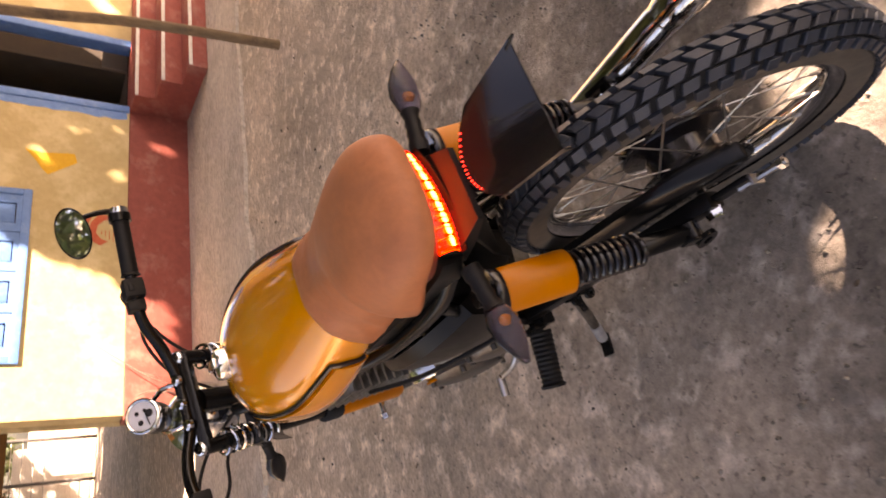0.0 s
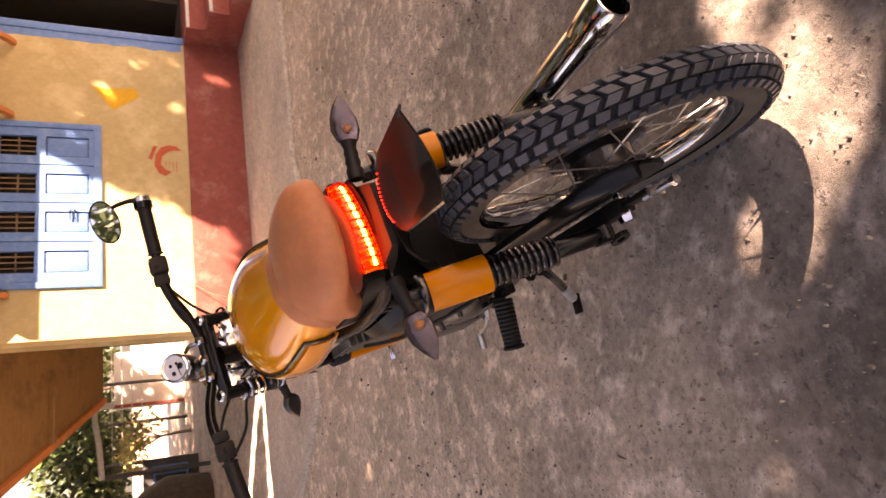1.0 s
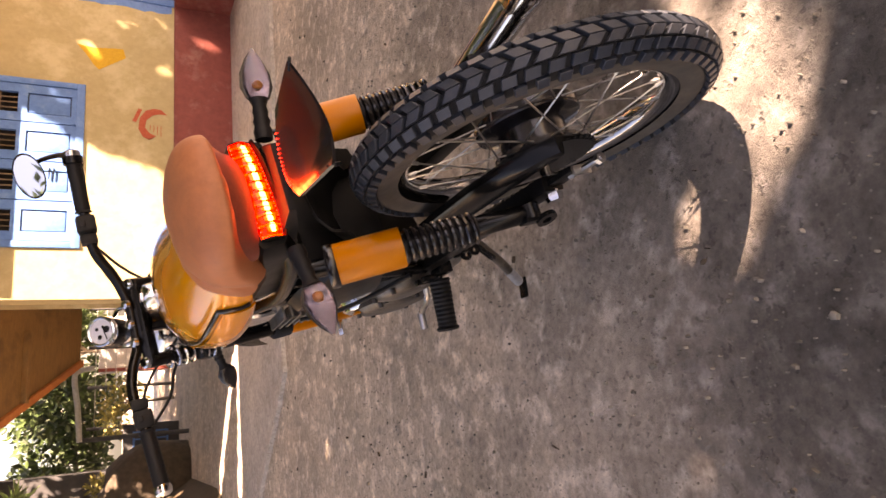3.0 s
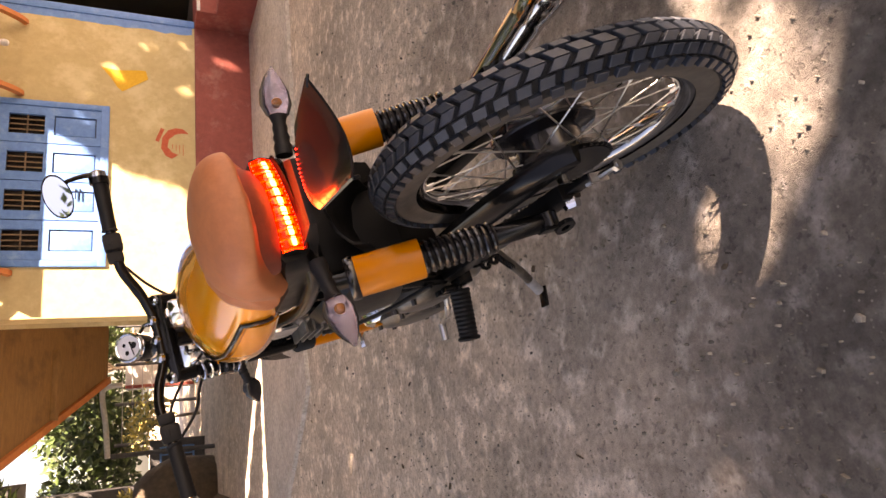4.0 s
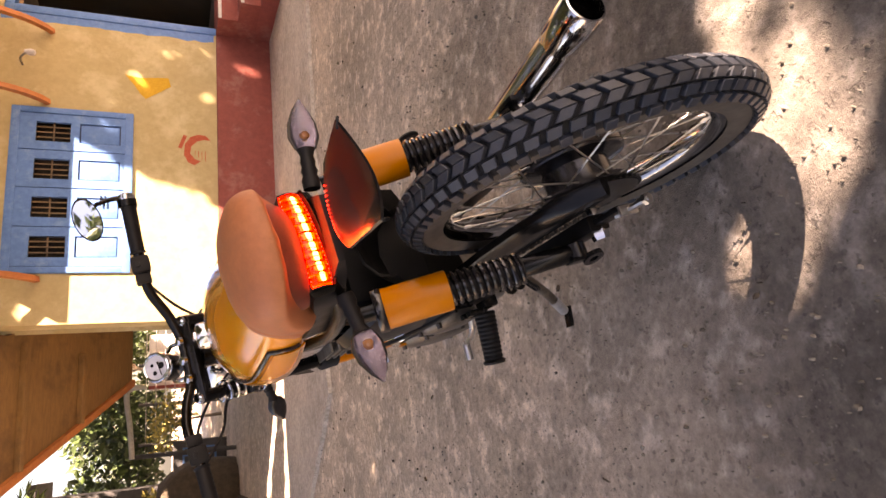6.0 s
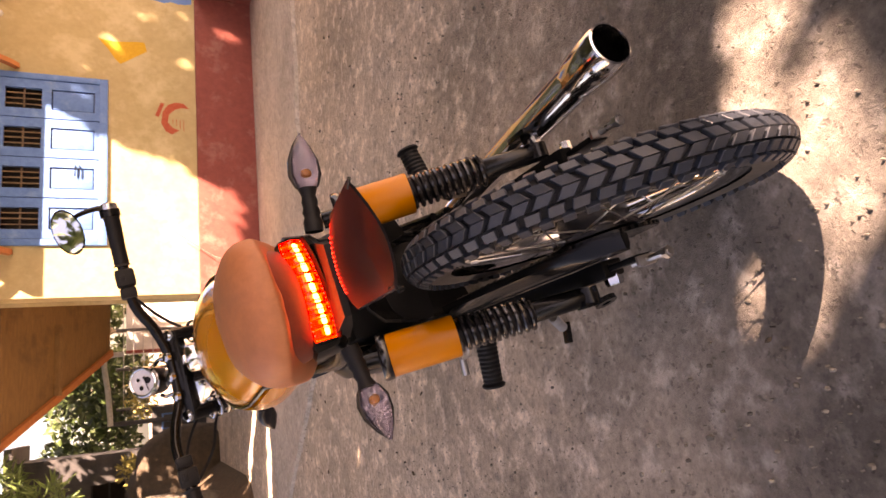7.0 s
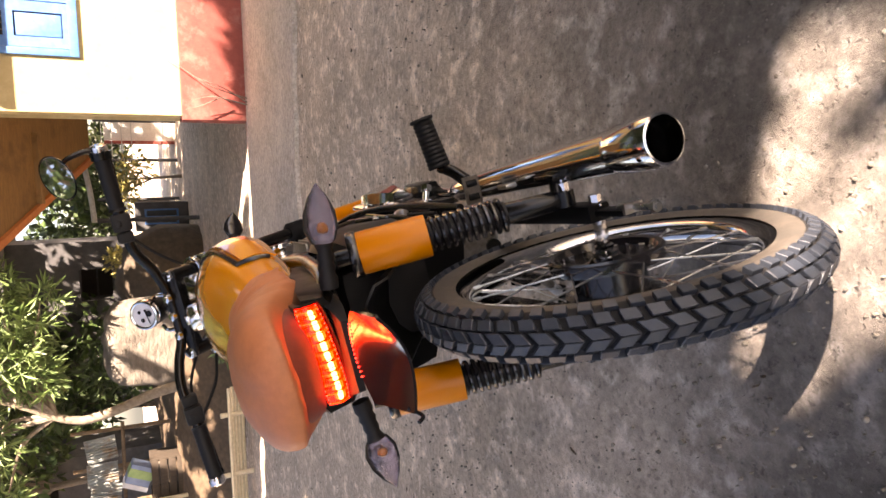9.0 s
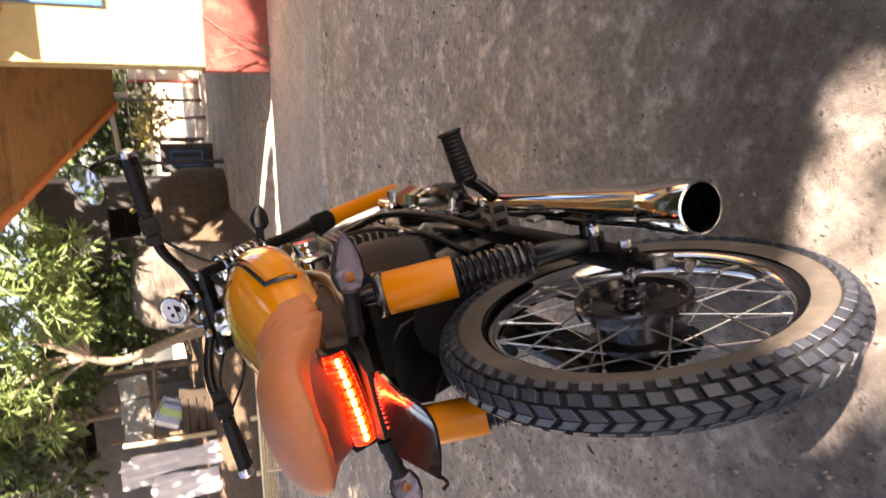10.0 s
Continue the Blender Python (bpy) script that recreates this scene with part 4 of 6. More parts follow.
# exhaust
bm = B()
tube(bm, [(0.05, 0.90, 0.60), (0.07, 1.00, 0.48), (0.10, 0.96, 0.27), (0.125, 0.78, 0.225), (0.134, 0.55, 0.275), (0.137, 0.44, 0.302)], 0.017, 16)
pipe = part("exhaust_pipe", bm, CHROME, bike, "chrome exhaust pipe")
a, b = Vector((0.138, 0.43, 0.303)), Vector((0.187, -0.175, 0.322))
d = (b - a).normalized()
L = (b - a).length
bm = B()
lathe(bm, [(0.018, 0), (0.021, 0.01), (0.023, 0.05), (0.0265, L * 0.35), (0.0295, L * 0.7), (0.0305, L * 0.85), (0.0305, L * 0.862), (0.0335, L * 0.875),
           (0.0355, L * 0.955), (0.0345, L * 0.99), (0.0325, L), (0.0300, L * 1.002), (0.0285, L * 0.99), (0.0275, L * 0.86), (0.0, L * 0.85)], a, d, 40)
part("muffler", bm, CHROME, pipe, "polished chrome muffler")
bm = B()
lathe(bm, [(0.0276, L * 0.955), (0.0270, L * 0.87), (0.0, L * 0.862)], a, d, 32)
part("muffler_bore", bm, BLACK_METAL, pipe, "black muffler bore")
bm = B()
tube(bm, [(0.130, 0.034, 0.345), (0.150, 0.040, 0.340)], 0.010, 12, steps=1)
rbox(bm, (0.155, 0.045, 0.335), (0.010, 0.05, 0.045), 0.003)
part("muffler_bracket", bm, BLACK_METAL, pipe)

# bright fittings along the right side of the engine
bm = B()
tube(bm, [(0.112, 0.512, 0.350), (0.150, 0.535, 0.328)], 0.0075, 10, steps=1)
lathe(bm, [(0, -0.006), (0.012, -0.006), (0.013, 0.0), (0.012, 0.007), (0.006, 0.009), (0, 0.009)], (0.152, 0.536, 0.327), (1, 0.5, -0.5), 6)
rbox(bm, (0.122, 0.515, 0.345), (0.020, 0.030, 0.020), 0.003)
part("clamp_bolt", bm, CHROME, engine, "bright clamp bolt")
bm = B()
rings = []
for y, w, h in ((0.640, 0.018, 0.024), (0.665, 0.028, 0.036), (0.74, 0.031, 0.042), (0.81, 0.026, 0.036), (0.87, 0.014, 0.024)):
    rings.append([(0.142 + w, y, 0.345), (0.148 + w * 0.4, y, 0.345 + h * 0.8), (0.136, y, 0.345 + h), (0.118, y, 0.345 + h * 0.6), (0.112, y, 0.335), (0.140, y, 0.325 - h * 0.3)])
loft(bm, rings)
block = part("faceted_cover", bm, CHROME, engine, "bright faceted cover plate")
for y in (0.69, 0.73, 0.77):
    bm = B()
    rbox(bm, (0.158, y, 0.352), (0.010, 0.022, 0.016), 0.003)
    part("cover_step", bm, STEEL, block)
bm = B()
rbox(bm, (0.142, 0.66, 0.285), (0.040, 0.11, 0.050), 0.012, seg=2)
part("lower_cover", bm, BLACK_METAL, engine, "black lower engine cover")
bm = B()
lathe(bm, [(0, 0.0), (0.019, 0.0), (0.022, 0.005), (0.020, 0.016), (0.012, 0.021), (0, 0.022)], (0.108, 0.450, 0.430), (0.6, -0.3, 1), 20)
part("breather_cap", bm, STEEL, engine, "round metal cap")
bm = B()
tube(bm, [(0.118, 0.47, 0.440), (0.126, 0.475, 0.485)], 0.006, 10, steps=1)
tube(bm, [(0.126, 0.44, 0.470), (0.132, 0.52, 0.480)], 0.004, 8, steps=1)
part("adjuster_post", bm, CHROME, engine, "small bright adjuster post")
bm = B()
rbox(bm, (0.150, 0.245, 0.372), (0.050, 0.005, 0.032), 0.002)
bracket = part("slotted_bracket", bm, WORN_STEEL, bike, "dull grey metal bracket with two dark slots")
for dx in (-0.012, 0.012):
    bm = B()
    rbox(bm, (0.150 + dx, 0.2425, 0.372), (0.012, 0.006, 0.021), 0.002)
    part("slot", bm, BLACK_METAL, bracket)
bm = B()
rbox(bm, (0.150, 0.150, 0.358), (0.008, 0.030, 0.022), 0.003)
part("bracket_tab", bm, STEEL, bike, "bare metal tab")

# foot pegs and side stand
for s, base, tip in ((1, (0.137, 0.417, 0.331), (0.298, 0.432, 0.350)), (-1, (-0.120, 0.438, 0.308), (-0.236, 0.462, 0.312))):
    base, tip = Vector(base), Vector(tip)
    bm = B()
    n = 12
    pts, rad = [], []
    for k in range(2 * n + 1):
        start = 0.36 if s > 0 else 0.06
        pts.append(base.lerp(tip, start + (1 - start) * k / (2 * n)))
        rad.append((0.0240 if k % 2 else 0.0218) * (1 - 0.12 * k / (2 * n)))
    rad[-1], rad[-2] = 0.0235, 0.0255
    tube(bm, pts, rad, 14, steps=1)
    peg = part("foot_peg", bm, BLACK_RUBBER, bike, "ribbed black rubber foot peg")
    bm = B()
    if s < 0:
        tube(bm, [base.lerp(tip, -0.25), base.lerp(tip, 0.3)], 0.009, 10, steps=1)
        rbox(bm, base + Vector((-s * 0.012, -0.006, -0.008)), (0.03, 0.045, 0.034), 0.006)
    if s > 0:
        tube(bm, [base.lerp(tip, 0.36), (0.182, 0.395, 0.326), (0.160, 0.362, 0.318)], [0.011, 0.012, 0.013], 10, steps=4)
    part("peg_bracket", bm, BLACK_METAL, peg)
    bm = B()
    rbox(bm, base.lerp(tip, 0.48 if s > 0 else 0.25) + Vector((0, 0.040 if s > 0 else 0.02, -0.008)), (0.035, 0.006, 0.020), 0.002)
    part("return_spring", bm, CHROME, peg)
bm = B()
tube(bm, [(-0.046, 0.36, 0.279), (-0.057, 0.395, 0.234), (-0.118, 0.475, 0.119), (-0.168, 0.520, 0.056)], [0.012, 0.012, 0.011, 0.011], 12, steps=4)
stand = part("side_stand", bm, WORN_STEEL, bike, "worn steel side stand, folded out")
bm = B()
rbox(bm, (-0.184, 0.532, 0.040), (0.050, 0.030, 0.006), 0.002, Matrix.Rotation(radians(12.6), 4, "Y"))
part("stand_foot", bm, BLACK_METAL, stand)
bm = B()
tube(bm, [(-0.140, 0.495, 0.091), (-0.168, 0.520, 0.056)], 0.0125, 10, steps=1)
part("stand_end", bm, BARE_STEEL, stand, "bare bright end of the stand")
bm = B()
coil(bm, (-0.066, 0.36, 0.264), (-0.110, 0.44, 0.159), 0.006, 0.0015, 18, n=5, per=8)
part("stand_spring", bm, BLACK_METAL, stand)
for y in (0.335, 0.300):
    bm = B()
    lathe(bm, [(0.005, -0.004), (0.012, -0.004), (0.012, 0.004), (0.005, 0.004)], (-0.108, y, 0.288), (0.3, 1, 0), 14, closed=True)
    rbox(bm, (-0.100, y, 0.304), (0.020, 0.008, 0.026), 0.002)
    part("stand_lug", bm, BLACK_METAL, bike, "small black lug with a hole")
bm = B()
loft(bm, [[(-0.085, y, 0.365 - h), (-0.100 - w, y, 0.372 - h * 0.5), (-0.104 - w, y, 0.395), (-0.098 - w * 0.6, y, 0.400 + h * 0.7), (-0.080, y, 0.402 + h)]
          for y, w, h in ((0.68, 0.004, 0.008), (0.695, 0.014, 0.020), (0.74, 0.018, 0.024), (0.775, 0.012, 0.020), (0.79, 0.002, 0.008))])
gear = part("sprocket_cover", bm, CHROME, engine, "bright faceted chrome cover")
bm = B()
rbox(bm, (-0.119, 0.715, 0.398), (0.006, 0.030, 0.022), 0.002)
part("cover_plate", bm, YELLOW_ENAMEL, gear, "small yellow plate")
bm = B()
tube(bm, [(-0.10, 0.52, 0.30), (-0.15, 0.56, 0.29), (-0.165, 0.66, 0.265)], 0.007, 8)
tube(bm, [(-0.165, 0.66, 0.265), (-0.205, 0.665, 0.266)], 0.010, 10, steps=1)
part("gear_lever", bm, STEEL, bike)


# ---- tank, seat and tail ----
def lerp_table(table, y):
    """A smooth curve through the rows of a table of (y, values...)."""
    rows = [list(r) for r in table]
    y = min(max(y, rows[0][0]), rows[-1][0])
    i = max(k for k in range(len(rows) - 1) if rows[k][0] <= y)
    a, b = rows[i], rows[i + 1]
    before, after = rows[max(i - 1, 0)], rows[min(i + 2, len(rows) - 1)]
    h = b[0] - a[0]
    f = (y - a[0]) / h
    out = []
    for k in range(1, len(a)):
        m0 = (b[k] - before[k]) / (b[0] - before[0]) * h
        m1 = (after[k] - a[k]) / (after[0] - a[0]) * h
        out.append((2 * f ** 3 - 3 * f * f + 1) * a[k] + (f ** 3 - 2 * f * f + f) * m0 + (3 * f * f - 2 * f ** 3) * b[k] + (f ** 3 - f * f) * m1)
    return out


TANK = ((0.24, 0.070, 0.785, 0.700), (0.30, 0.080, 0.812, 0.682), (0.42, 0.112, 0.833, 0.668), (0.54, 0.138, 0.846, 0.668),
        (0.64, 0.132, 0.845, 0.680), (0.72, 0.104, 0.830, 0.705), (0.77, 0.060, 0.800, 0.740))   # y, half width, top, bottom


def tank_point(y, ang, lift=0.0):
    """ang: 0 at the top, 90 at the widest right side, -90 at the left."""
    w, zt, zb = lerp_table(TANK, y)
    zc = zb + (zt - zb) * 0.40
    c, s = math.cos(radians(ang)), math.sin(radians(ang))
    p = 2.15
    k = (abs(s) ** p + abs(c) ** p) ** (-1 / p)
    h = (zt - zc) if c > 0 else (zc - zb)
    return Vector((0.012 + (w + lift) * s * k, y, zc + (h + lift) * c * k))


def tank_angle(y, z):
    """Angle on the upper side of the tank at which it has the height z."""
    lo, hi = 0.0, 130.0
    for _ in range(24):
        mid = (lo + hi) / 2
        lo, hi = (mid, hi) if tank_point(y, mid).z > z else (lo, mid)
    return lo


bm = B()
loft(bm, [[tank_point(0.24 + 0.53 * i / 24, -180 + 360 * j / 48) for j in range(48)] for i in range(25)])
tank = part("fuel_tank", bm, TANK_PAINT, bike, "amber-yellow lacquered fuel tank", angle=50)
for s in (-1, 1):
    # raised lower panel with a black edge
    edge = [(y, tank_angle(y, z)) for y, z in ((0.710, 0.806), (0.64, 0.799), (0.56, 0.789), (0.48, 0.779), (0.415, 0.769), (0.406, 0.745), (0.404, 0.715))]
    line = []
    for (y0, a0), (y1, a1) in zip(edge, edge[1:]):
        for k in range(5):
            f = k / 5
            line.append((y0 + (y1 - y0) * f, a0 + (a1 - a0) * f))
    line.append(edge[-1])
    bm = B()
    tube(bm, [tank_point(y, s * a, 0.002) for y, a in line], 0.0048, 7, steps=1)
    part("tank_stripe", bm, GLOSS_BLACK, tank, "black moulded stripe")
    bm = B()
    grid = [[tank_point(y, s * (a + 5 + (112 - a) * j / 6), 0.006) for j in range(7)] for y, a in line[:21]]
    sheet(bm, grid, 0.004)
    part("tank_panel", bm, TANK_PAINT, tank, "raised amber side panel")
    for k in range(5):
        bm = B()
        ang = s * (84 + 5.5 * k)
        grid = [[tank_point(0.675 + 0.05 * i / 5, ang + w, 0.010) for w in (-1.1, 1.1)] for i in range(6)]
        sheet(bm, grid, 0.003)
        part("vent_slat", bm, GLOSS_BLACK, tank)
bm = B()
zt = tank_point(0.655, 0).z
lathe(bm, [(0, 0.020), (0.020, 0.020), (0.027, 0.016), (0.029, 0.008), (0.029, -0.004), (0, -0.004)], (0.012, 0.655, zt), (0, 0.1, 1), 28)
rbox(bm, (0.012, 0.655, zt + 0.022), (0.018, 0.040, 0.010), 0.004)
cap = part("fuel_cap", bm, CHROME, tank, "chrome fuel filler cap")

SEAT = ((0.012, 0.010, 0.808, 0.797), (0.018, 0.052, 0.823, 0.792), (0.036, 0.078, 0.838, 0.787), (0.072, 0.095, 0.852, 0.777), (0.11, 0.102, 0.856, 0.758), (0.15, 0.104, 0.854, 0.728),
        (0.19, 0.101, 0.846, 0.706), (0.225, 0.094, 0.834, 0.694), (0.255, 0.091, 0.825, 0.690), (0.285, 0.092, 0.821, 0.688), (0.315, 0.096, 0.823, 0.686), (0.332, 0.094, 0.820, 0.690), (0.340, 0.070, 0.800, 0.71))
bm = B()
rings = []
for i in range(81):
    y = 0.012 + 0.328 * (i / 80) ** 1.15
    w, zt, zb = lerp_table(SEAT, y)
    ring = []
    front = max(0.0, min(1.0, (y - 0.17) / 0.06))
    for j in range(72):
        a = radians(-180 + 5 * j)
        c, s = math.cos(a), math.sin(a)
        k = (abs(s) ** 2.4 + abs(c) ** 2.4) ** (-1 / 2.4)
        zc = zb + (zt - zb) * 0.30
        h = (zt - zc) if c > 0 else (zc - zb)
        # creases that gather at the waist and run down the sides
        bend = y + 0.035 * c * abs(s)
        fold = 0.0075 * (0.12 - abs(noise.noise((s * 1.7 + 4, bend * 30, 1.5 + 0.8 * c)))) * front * (0.3 + 0.7 * abs(s))
        fold -= 0.006 * math.exp(-((bend - 0.232) / 0.012) ** 2) * (0.4 + 0.6 * abs(s))
        ring.append((-0.009 + 0.015 * front + (w + fold) * s * k, y + 0.06 * max(0.0, (0.55 - c) / 1.55) * max(0.0, (y - 0.1) / 0.24),
                     zc + (h + fold) * c * k + 0.003 * noise.noise((s * 3, y * 14, 2))))
    rings.append(ring)
loft(bm, rings)
part("seat", bm, SADDLE, bike, "tan leather covered seat with creases")

bm = B()
rings = []
for f in range(9):
    u = f / 8
    rings.append([(-0.008 + (0.090 - 0.012 * u) * math.sin(radians(a)), 0.125 - (0.100 - 0.048 * u) * math.cos(radians(a)), 0.806 - 0.056 * u - 0.006 * math.sin(math.pi * u))
                  for a in range(-92, 93, 8)])
loft(bm, rings, caps=False, closed=False)
part("seat_skirt", bm, SKIRT, bike, "skirt behind and below the seat, coloured for shade and red lamplight", angle=60)
bm = B()
rings = []
for y, w, z0, z1 in ((0.40, 0.085, 0.655, 0.72), (0.25, 0.084, 0.665, 0.725), (0.14, 0.086, 0.682, 0.752), (0.11, 0.084, 0.697, 0.758), (0.095, 0.078, 0.705, 0.758)):
    rings.append([(-w, y, z0 + 0.01), (-w - 0.004, y, z1 - 0.012), (-w * 0.8, y, z1), (w * 0.8, y, z1), (w + 0.004, y, z1 - 0.012), (w, y, z0 + 0.01), (w * 0.8, y, z0), (-w * 0.8, y, z0)])
loft(bm, rings)
part("tail_cowl", bm, SATIN_BLACK, bike, "black tail cowl under the seat")

# rear mudguard: inner guard over the wheel and a flared tail plate
bm = B()
grid = []
for i in range(13):
    a = radians(8 + 62 * i / 12)
    r = R + 0.075 + 0.012 * math.sin(i * 0.5)
    y, z = r * math.cos(a) , R + r * math.sin(a)
    grid.append([(0.072 * math.sin(radians(t)), y + 0.0, z - 0.05 * (1 - math.cos(radians(t)))) for t in (-95, -65, -35, 0, 35, 65, 95)])
sheet(bm, grid, 0.004)
part("rear_mudguard", bm, SATIN_BLACK, bike, "black inner rear mudguard")
bm = B()
def plate_point(t, f):
    lift = max(0.0, t) ** 1.5          # the right corner flares up and out
    x = 0.011 + (0.061 - 0.003 * f) * t + 0.012 * f * lift
    y0 = 0.036 - 0.050 * abs(t) ** 2.2
    y1 = -0.100 + 0.010 * (1 - abs(t) ** 2.5) - 0.018 * lift
    z = 0.709 - (0.028 - 0.022 * lift) * f + (0.004 + 0.010 * f) * abs(t) ** 2.4 + 0.02 * x * f
    return Vector((x, y0 + (y1 - y0) * f, z))


grid = [[plate_point(-1 + 2 * j / 22, i / 14) for j in range(23)] for i in range(15)]
sheet(bm, grid, 0.004)
plate = part("tail_plate", bm, SMOKED_PLATE, bike, "flared gloss black tail plate below the lamp")
# glowing dots stand in for the lamp mirrored in the glossy plate
for k in range(14):
    bm = B()
    q = plate_point(-0.55 + 1.2 * k / 13, 0.04) + Vector((0, 0, 0.0015))
    lathe(bm, [(0, -0.0013), (0.0010, -0.0007), (0.0013, 0.0), (0.0010, 0.0007), (0, 0.0013)], q, (0, 0, 1), 7)
    part("lamp_glint", bm, LED_AND_GLINT, plate, "tiny glowing dot standing in for the lamp's reflection")
bm = B()
loft(bm, [[(-w, y, z), (w, y, z), (w, y, z + h), (-w, y, z + h)] for w, y, z, h in ((0.072, 0.12, 0.690, 0.028), (0.062, 0.075, 0.696, 0.020), (0.050, 0.040, 0.704, 0.010))])
part("lamp_base", bm, BLACK_RUBBER, bike, "black housing under the lamp")

# tail lamp: a long narrow bar, its right end a little higher
def lamp_place(t, dz=0.0, out=0.0):
    x = 0.003 + 0.072 * t
    return Vector((x, 0.076 + 0.010 * t * t - out + 0.25 * abs(dz), 0.737 + 0.085 * x + dz * (1 - 0.2 * t ** 4)))


bm = B()
rings = []
for i in range(19):
    t = -1 + 2 * i / 18
    rings.append([lamp_place(t, dz, out) for dz, out in ((-0.018, -0.005), (-0.018, 0.0), (-0.010, 0.003), (0.0, 0.004), (0.010, 0.003), (0.018, 0.0), (0.018, -0.005))])
loft(bm, rings)
lamp = part("tail_lamp", bm, RED_LENS, bike, "lit red tail lamp lens", angle=50)
for i in range(22):
    for dz in (-0.0165, 0.0165):
        bm = B()
        lathe(bm, [(0, -0.0014), (0.0011, -0.0008), (0.0014, 0.0), (0.0011, 0.0008), (0, 0.0014)], lamp_place(-0.96 + 1.92 * i / 21, dz, 0.001), (0, -1, 0), 6)
        part("lamp_cell", bm, LED_AND_GLINT, lamp, "bright lit lamp cell")
for i in range(9):
    # a lit cell between two ribs, with a hotter core
    t0, t1 = -0.93 + 1.86 * (i + 0.10) / 9, -0.93 + 1.86 * (i + 0.90) / 9
    for name, mat, trim, half, o, lab in (("diode_cell", DIODE, 0.0, 0.0085, 0.0044, "orange lit diode cell"), ("diode_core", HOT_CELL, -0.006, 0.0040, 0.0050, "yellow-white lit core")):
        bm = B()
        loft(bm, [[lamp_place(t, h * half * k - 0.0025, o - 0.0006 * abs(h)) for h in (-1, -0.6, 0, 0.6, 1)] + [lamp_place(t, 0.0, 0.001)]
                  for t, k in ((t0 + trim, 0.6), (t0 + trim + 0.02, 1.0), (t1 - trim - 0.02, 1.0), (t1 - trim, 0.6))])
        part(name, bm, mat, lamp, lab)
for i in range(12):
    t = -0.97 + 1.94 * i / 11
    bm = B()
    tube(bm, [lamp_place(t, -0.0165, 0.001), lamp_place(t + 0.03, 0.0, 0.0042), lamp_place(t, 0.0165, 0.001)], 0.0008, 5, steps=4)
    part("lens_rib", bm, RED_LENS, lamp)
bm = B()
loft(bm, [[lamp_place(-1.02 + 2.04 * i / 12, dz, out) for dz, out in ((-0.0185, -0.03), (-0.0185, -0.0045), (0.0185, -0.0045), (0.0185, -0.03))] for i in range(13)])
part("lamp_housing", bm, SATIN_BLACK, lamp, "black lamp housing")
bm = B()
loft(bm, [[lamp_place(-1.03 + 2.06 * i / 14, dz, out) for dz, out in ((-0.0195, -0.02), (-0.0195, 0.010), (-0.0215, 0.013), (-0.0240, 0.012), (-0.0240, -0.02))] for i in range(15)])
part("lamp_bezel", bm, SATIN_BLACK, lamp, "black lip under the lamp lens")
for end in (-1, 1):
    bm = B()
    loft(bm, [[lamp_place(end * 1.0 + end * o, dz, out) for dz, out in ((-0.019, -0.03), (-0.019, 0.002), (0.0, 0.005), (0.019, 0.002), (0.019, -0.03))] for o in (0.0, 0.03)])
    part("end_cap", bm, SATIN_BLACK, lamp)
bm = B()
tube(bm, [(-0.044, -0.086, 0.694), (-0.050, -0.108, 0.687), (-0.053, -0.114, 0.696)], 0.0025, 7, steps=3)
part("plate_hook", bm, BLACK_METAL, bike)
bm = B()
tube(bm, [(0.076, -0.106, 0.714), (0.082, -0.124, 0.716)], 0.0022, 7, steps=1)
part("plate_hook", bm, BLACK_METAL, bike)


def indicator(root, tip, label, rear_facing=True):
    """A pointed clear turn signal on a ribbed black stalk."""
    root, tip = Vector(root), Vector(tip)
    d = (tip - root).normalized()
    bm = B()
    pts = [root.lerp(tip, f) for f in (0, 0.1, 0.15, 0.2, 0.25, 0.3, 0.36, 0.44)]
    tube(bm, pts, [0.013, 0.014, 0.011, 0.013, 0.0105, 0.012, 0.010, 0.014], 12, steps=1)
    stalk = part("indicator", bm, BLACK_RUBBER, bike, label)
    side = Vector((0, -1 if rear_facing else 1, 0))
    up = side.cross(d).normalized()
    base = root.lerp(tip, 0.40)
    L = (tip - base).length

    centre = base + d * L * 0.30

    def shape(depth0, depth1, grow, name, mat, lab):
        bm = B()
        rings = []
        for f, w in ((0.0, 0.35), (0.10, 0.72), (0.30, 1.0), (0.55, 0.92), (0.80, 0.55), (1.0, 0.06)):
            c = base - centre + d * L * f
            hw = 0.021 * w * grow
            rings.append([c + up * hw * math.sin(a) + side * (depth0 if math.cos(a) < 0 else depth1) * abs(math.cos(a)) ** 0.8 * (1 if math.cos(a) > 0 else -1) * (0.3 + 0.7 * w)
                          for a in (2 * math.pi * k / 14 for k in range(14))])
        loft(bm, rings)
        ob = part(name, bm, mat, stalk, lab)
        ob.location = centre
        return ob
    shape(0.011, 0.0002, 1.20, "shell", GLOSS_BLACK, "")
    shape(-0.0004, 0.018, 0.96, "lens", SMOKE_LENS, "clear ribbed lens")
    shape(-0.0002, 0.0040, 0.90, "reflector", REFLECTOR, "")
    bm = B()
    c = base + d * L * 0.30 + side * 0.005
    lathe(bm, [(0, -0.005), (0.0055, -0.003), (0.0070, 0.0), (0.0050, 0.004), (0, 0.006)], c, side, 12)
    part("bulb", bm, AMBER, stalk, "amber bulb")


indicator((0.085, 0.105, 0.700), (0.230, 0.096, 0.684), "rear turn signal with clear lens")
indicator((-0.085, 0.105, 0.700), (-0.222, 0.094, 0.684), "rear turn signal with clear lens")
indicator((-0.085, 0.985, 0.70), (-0.190, 1.03, 0.668), "front turn signal with dark shell", False)
indicator((0.085, 0.985, 0.70), (0.190, 1.03, 0.668), "front turn signal with dark shell", False)

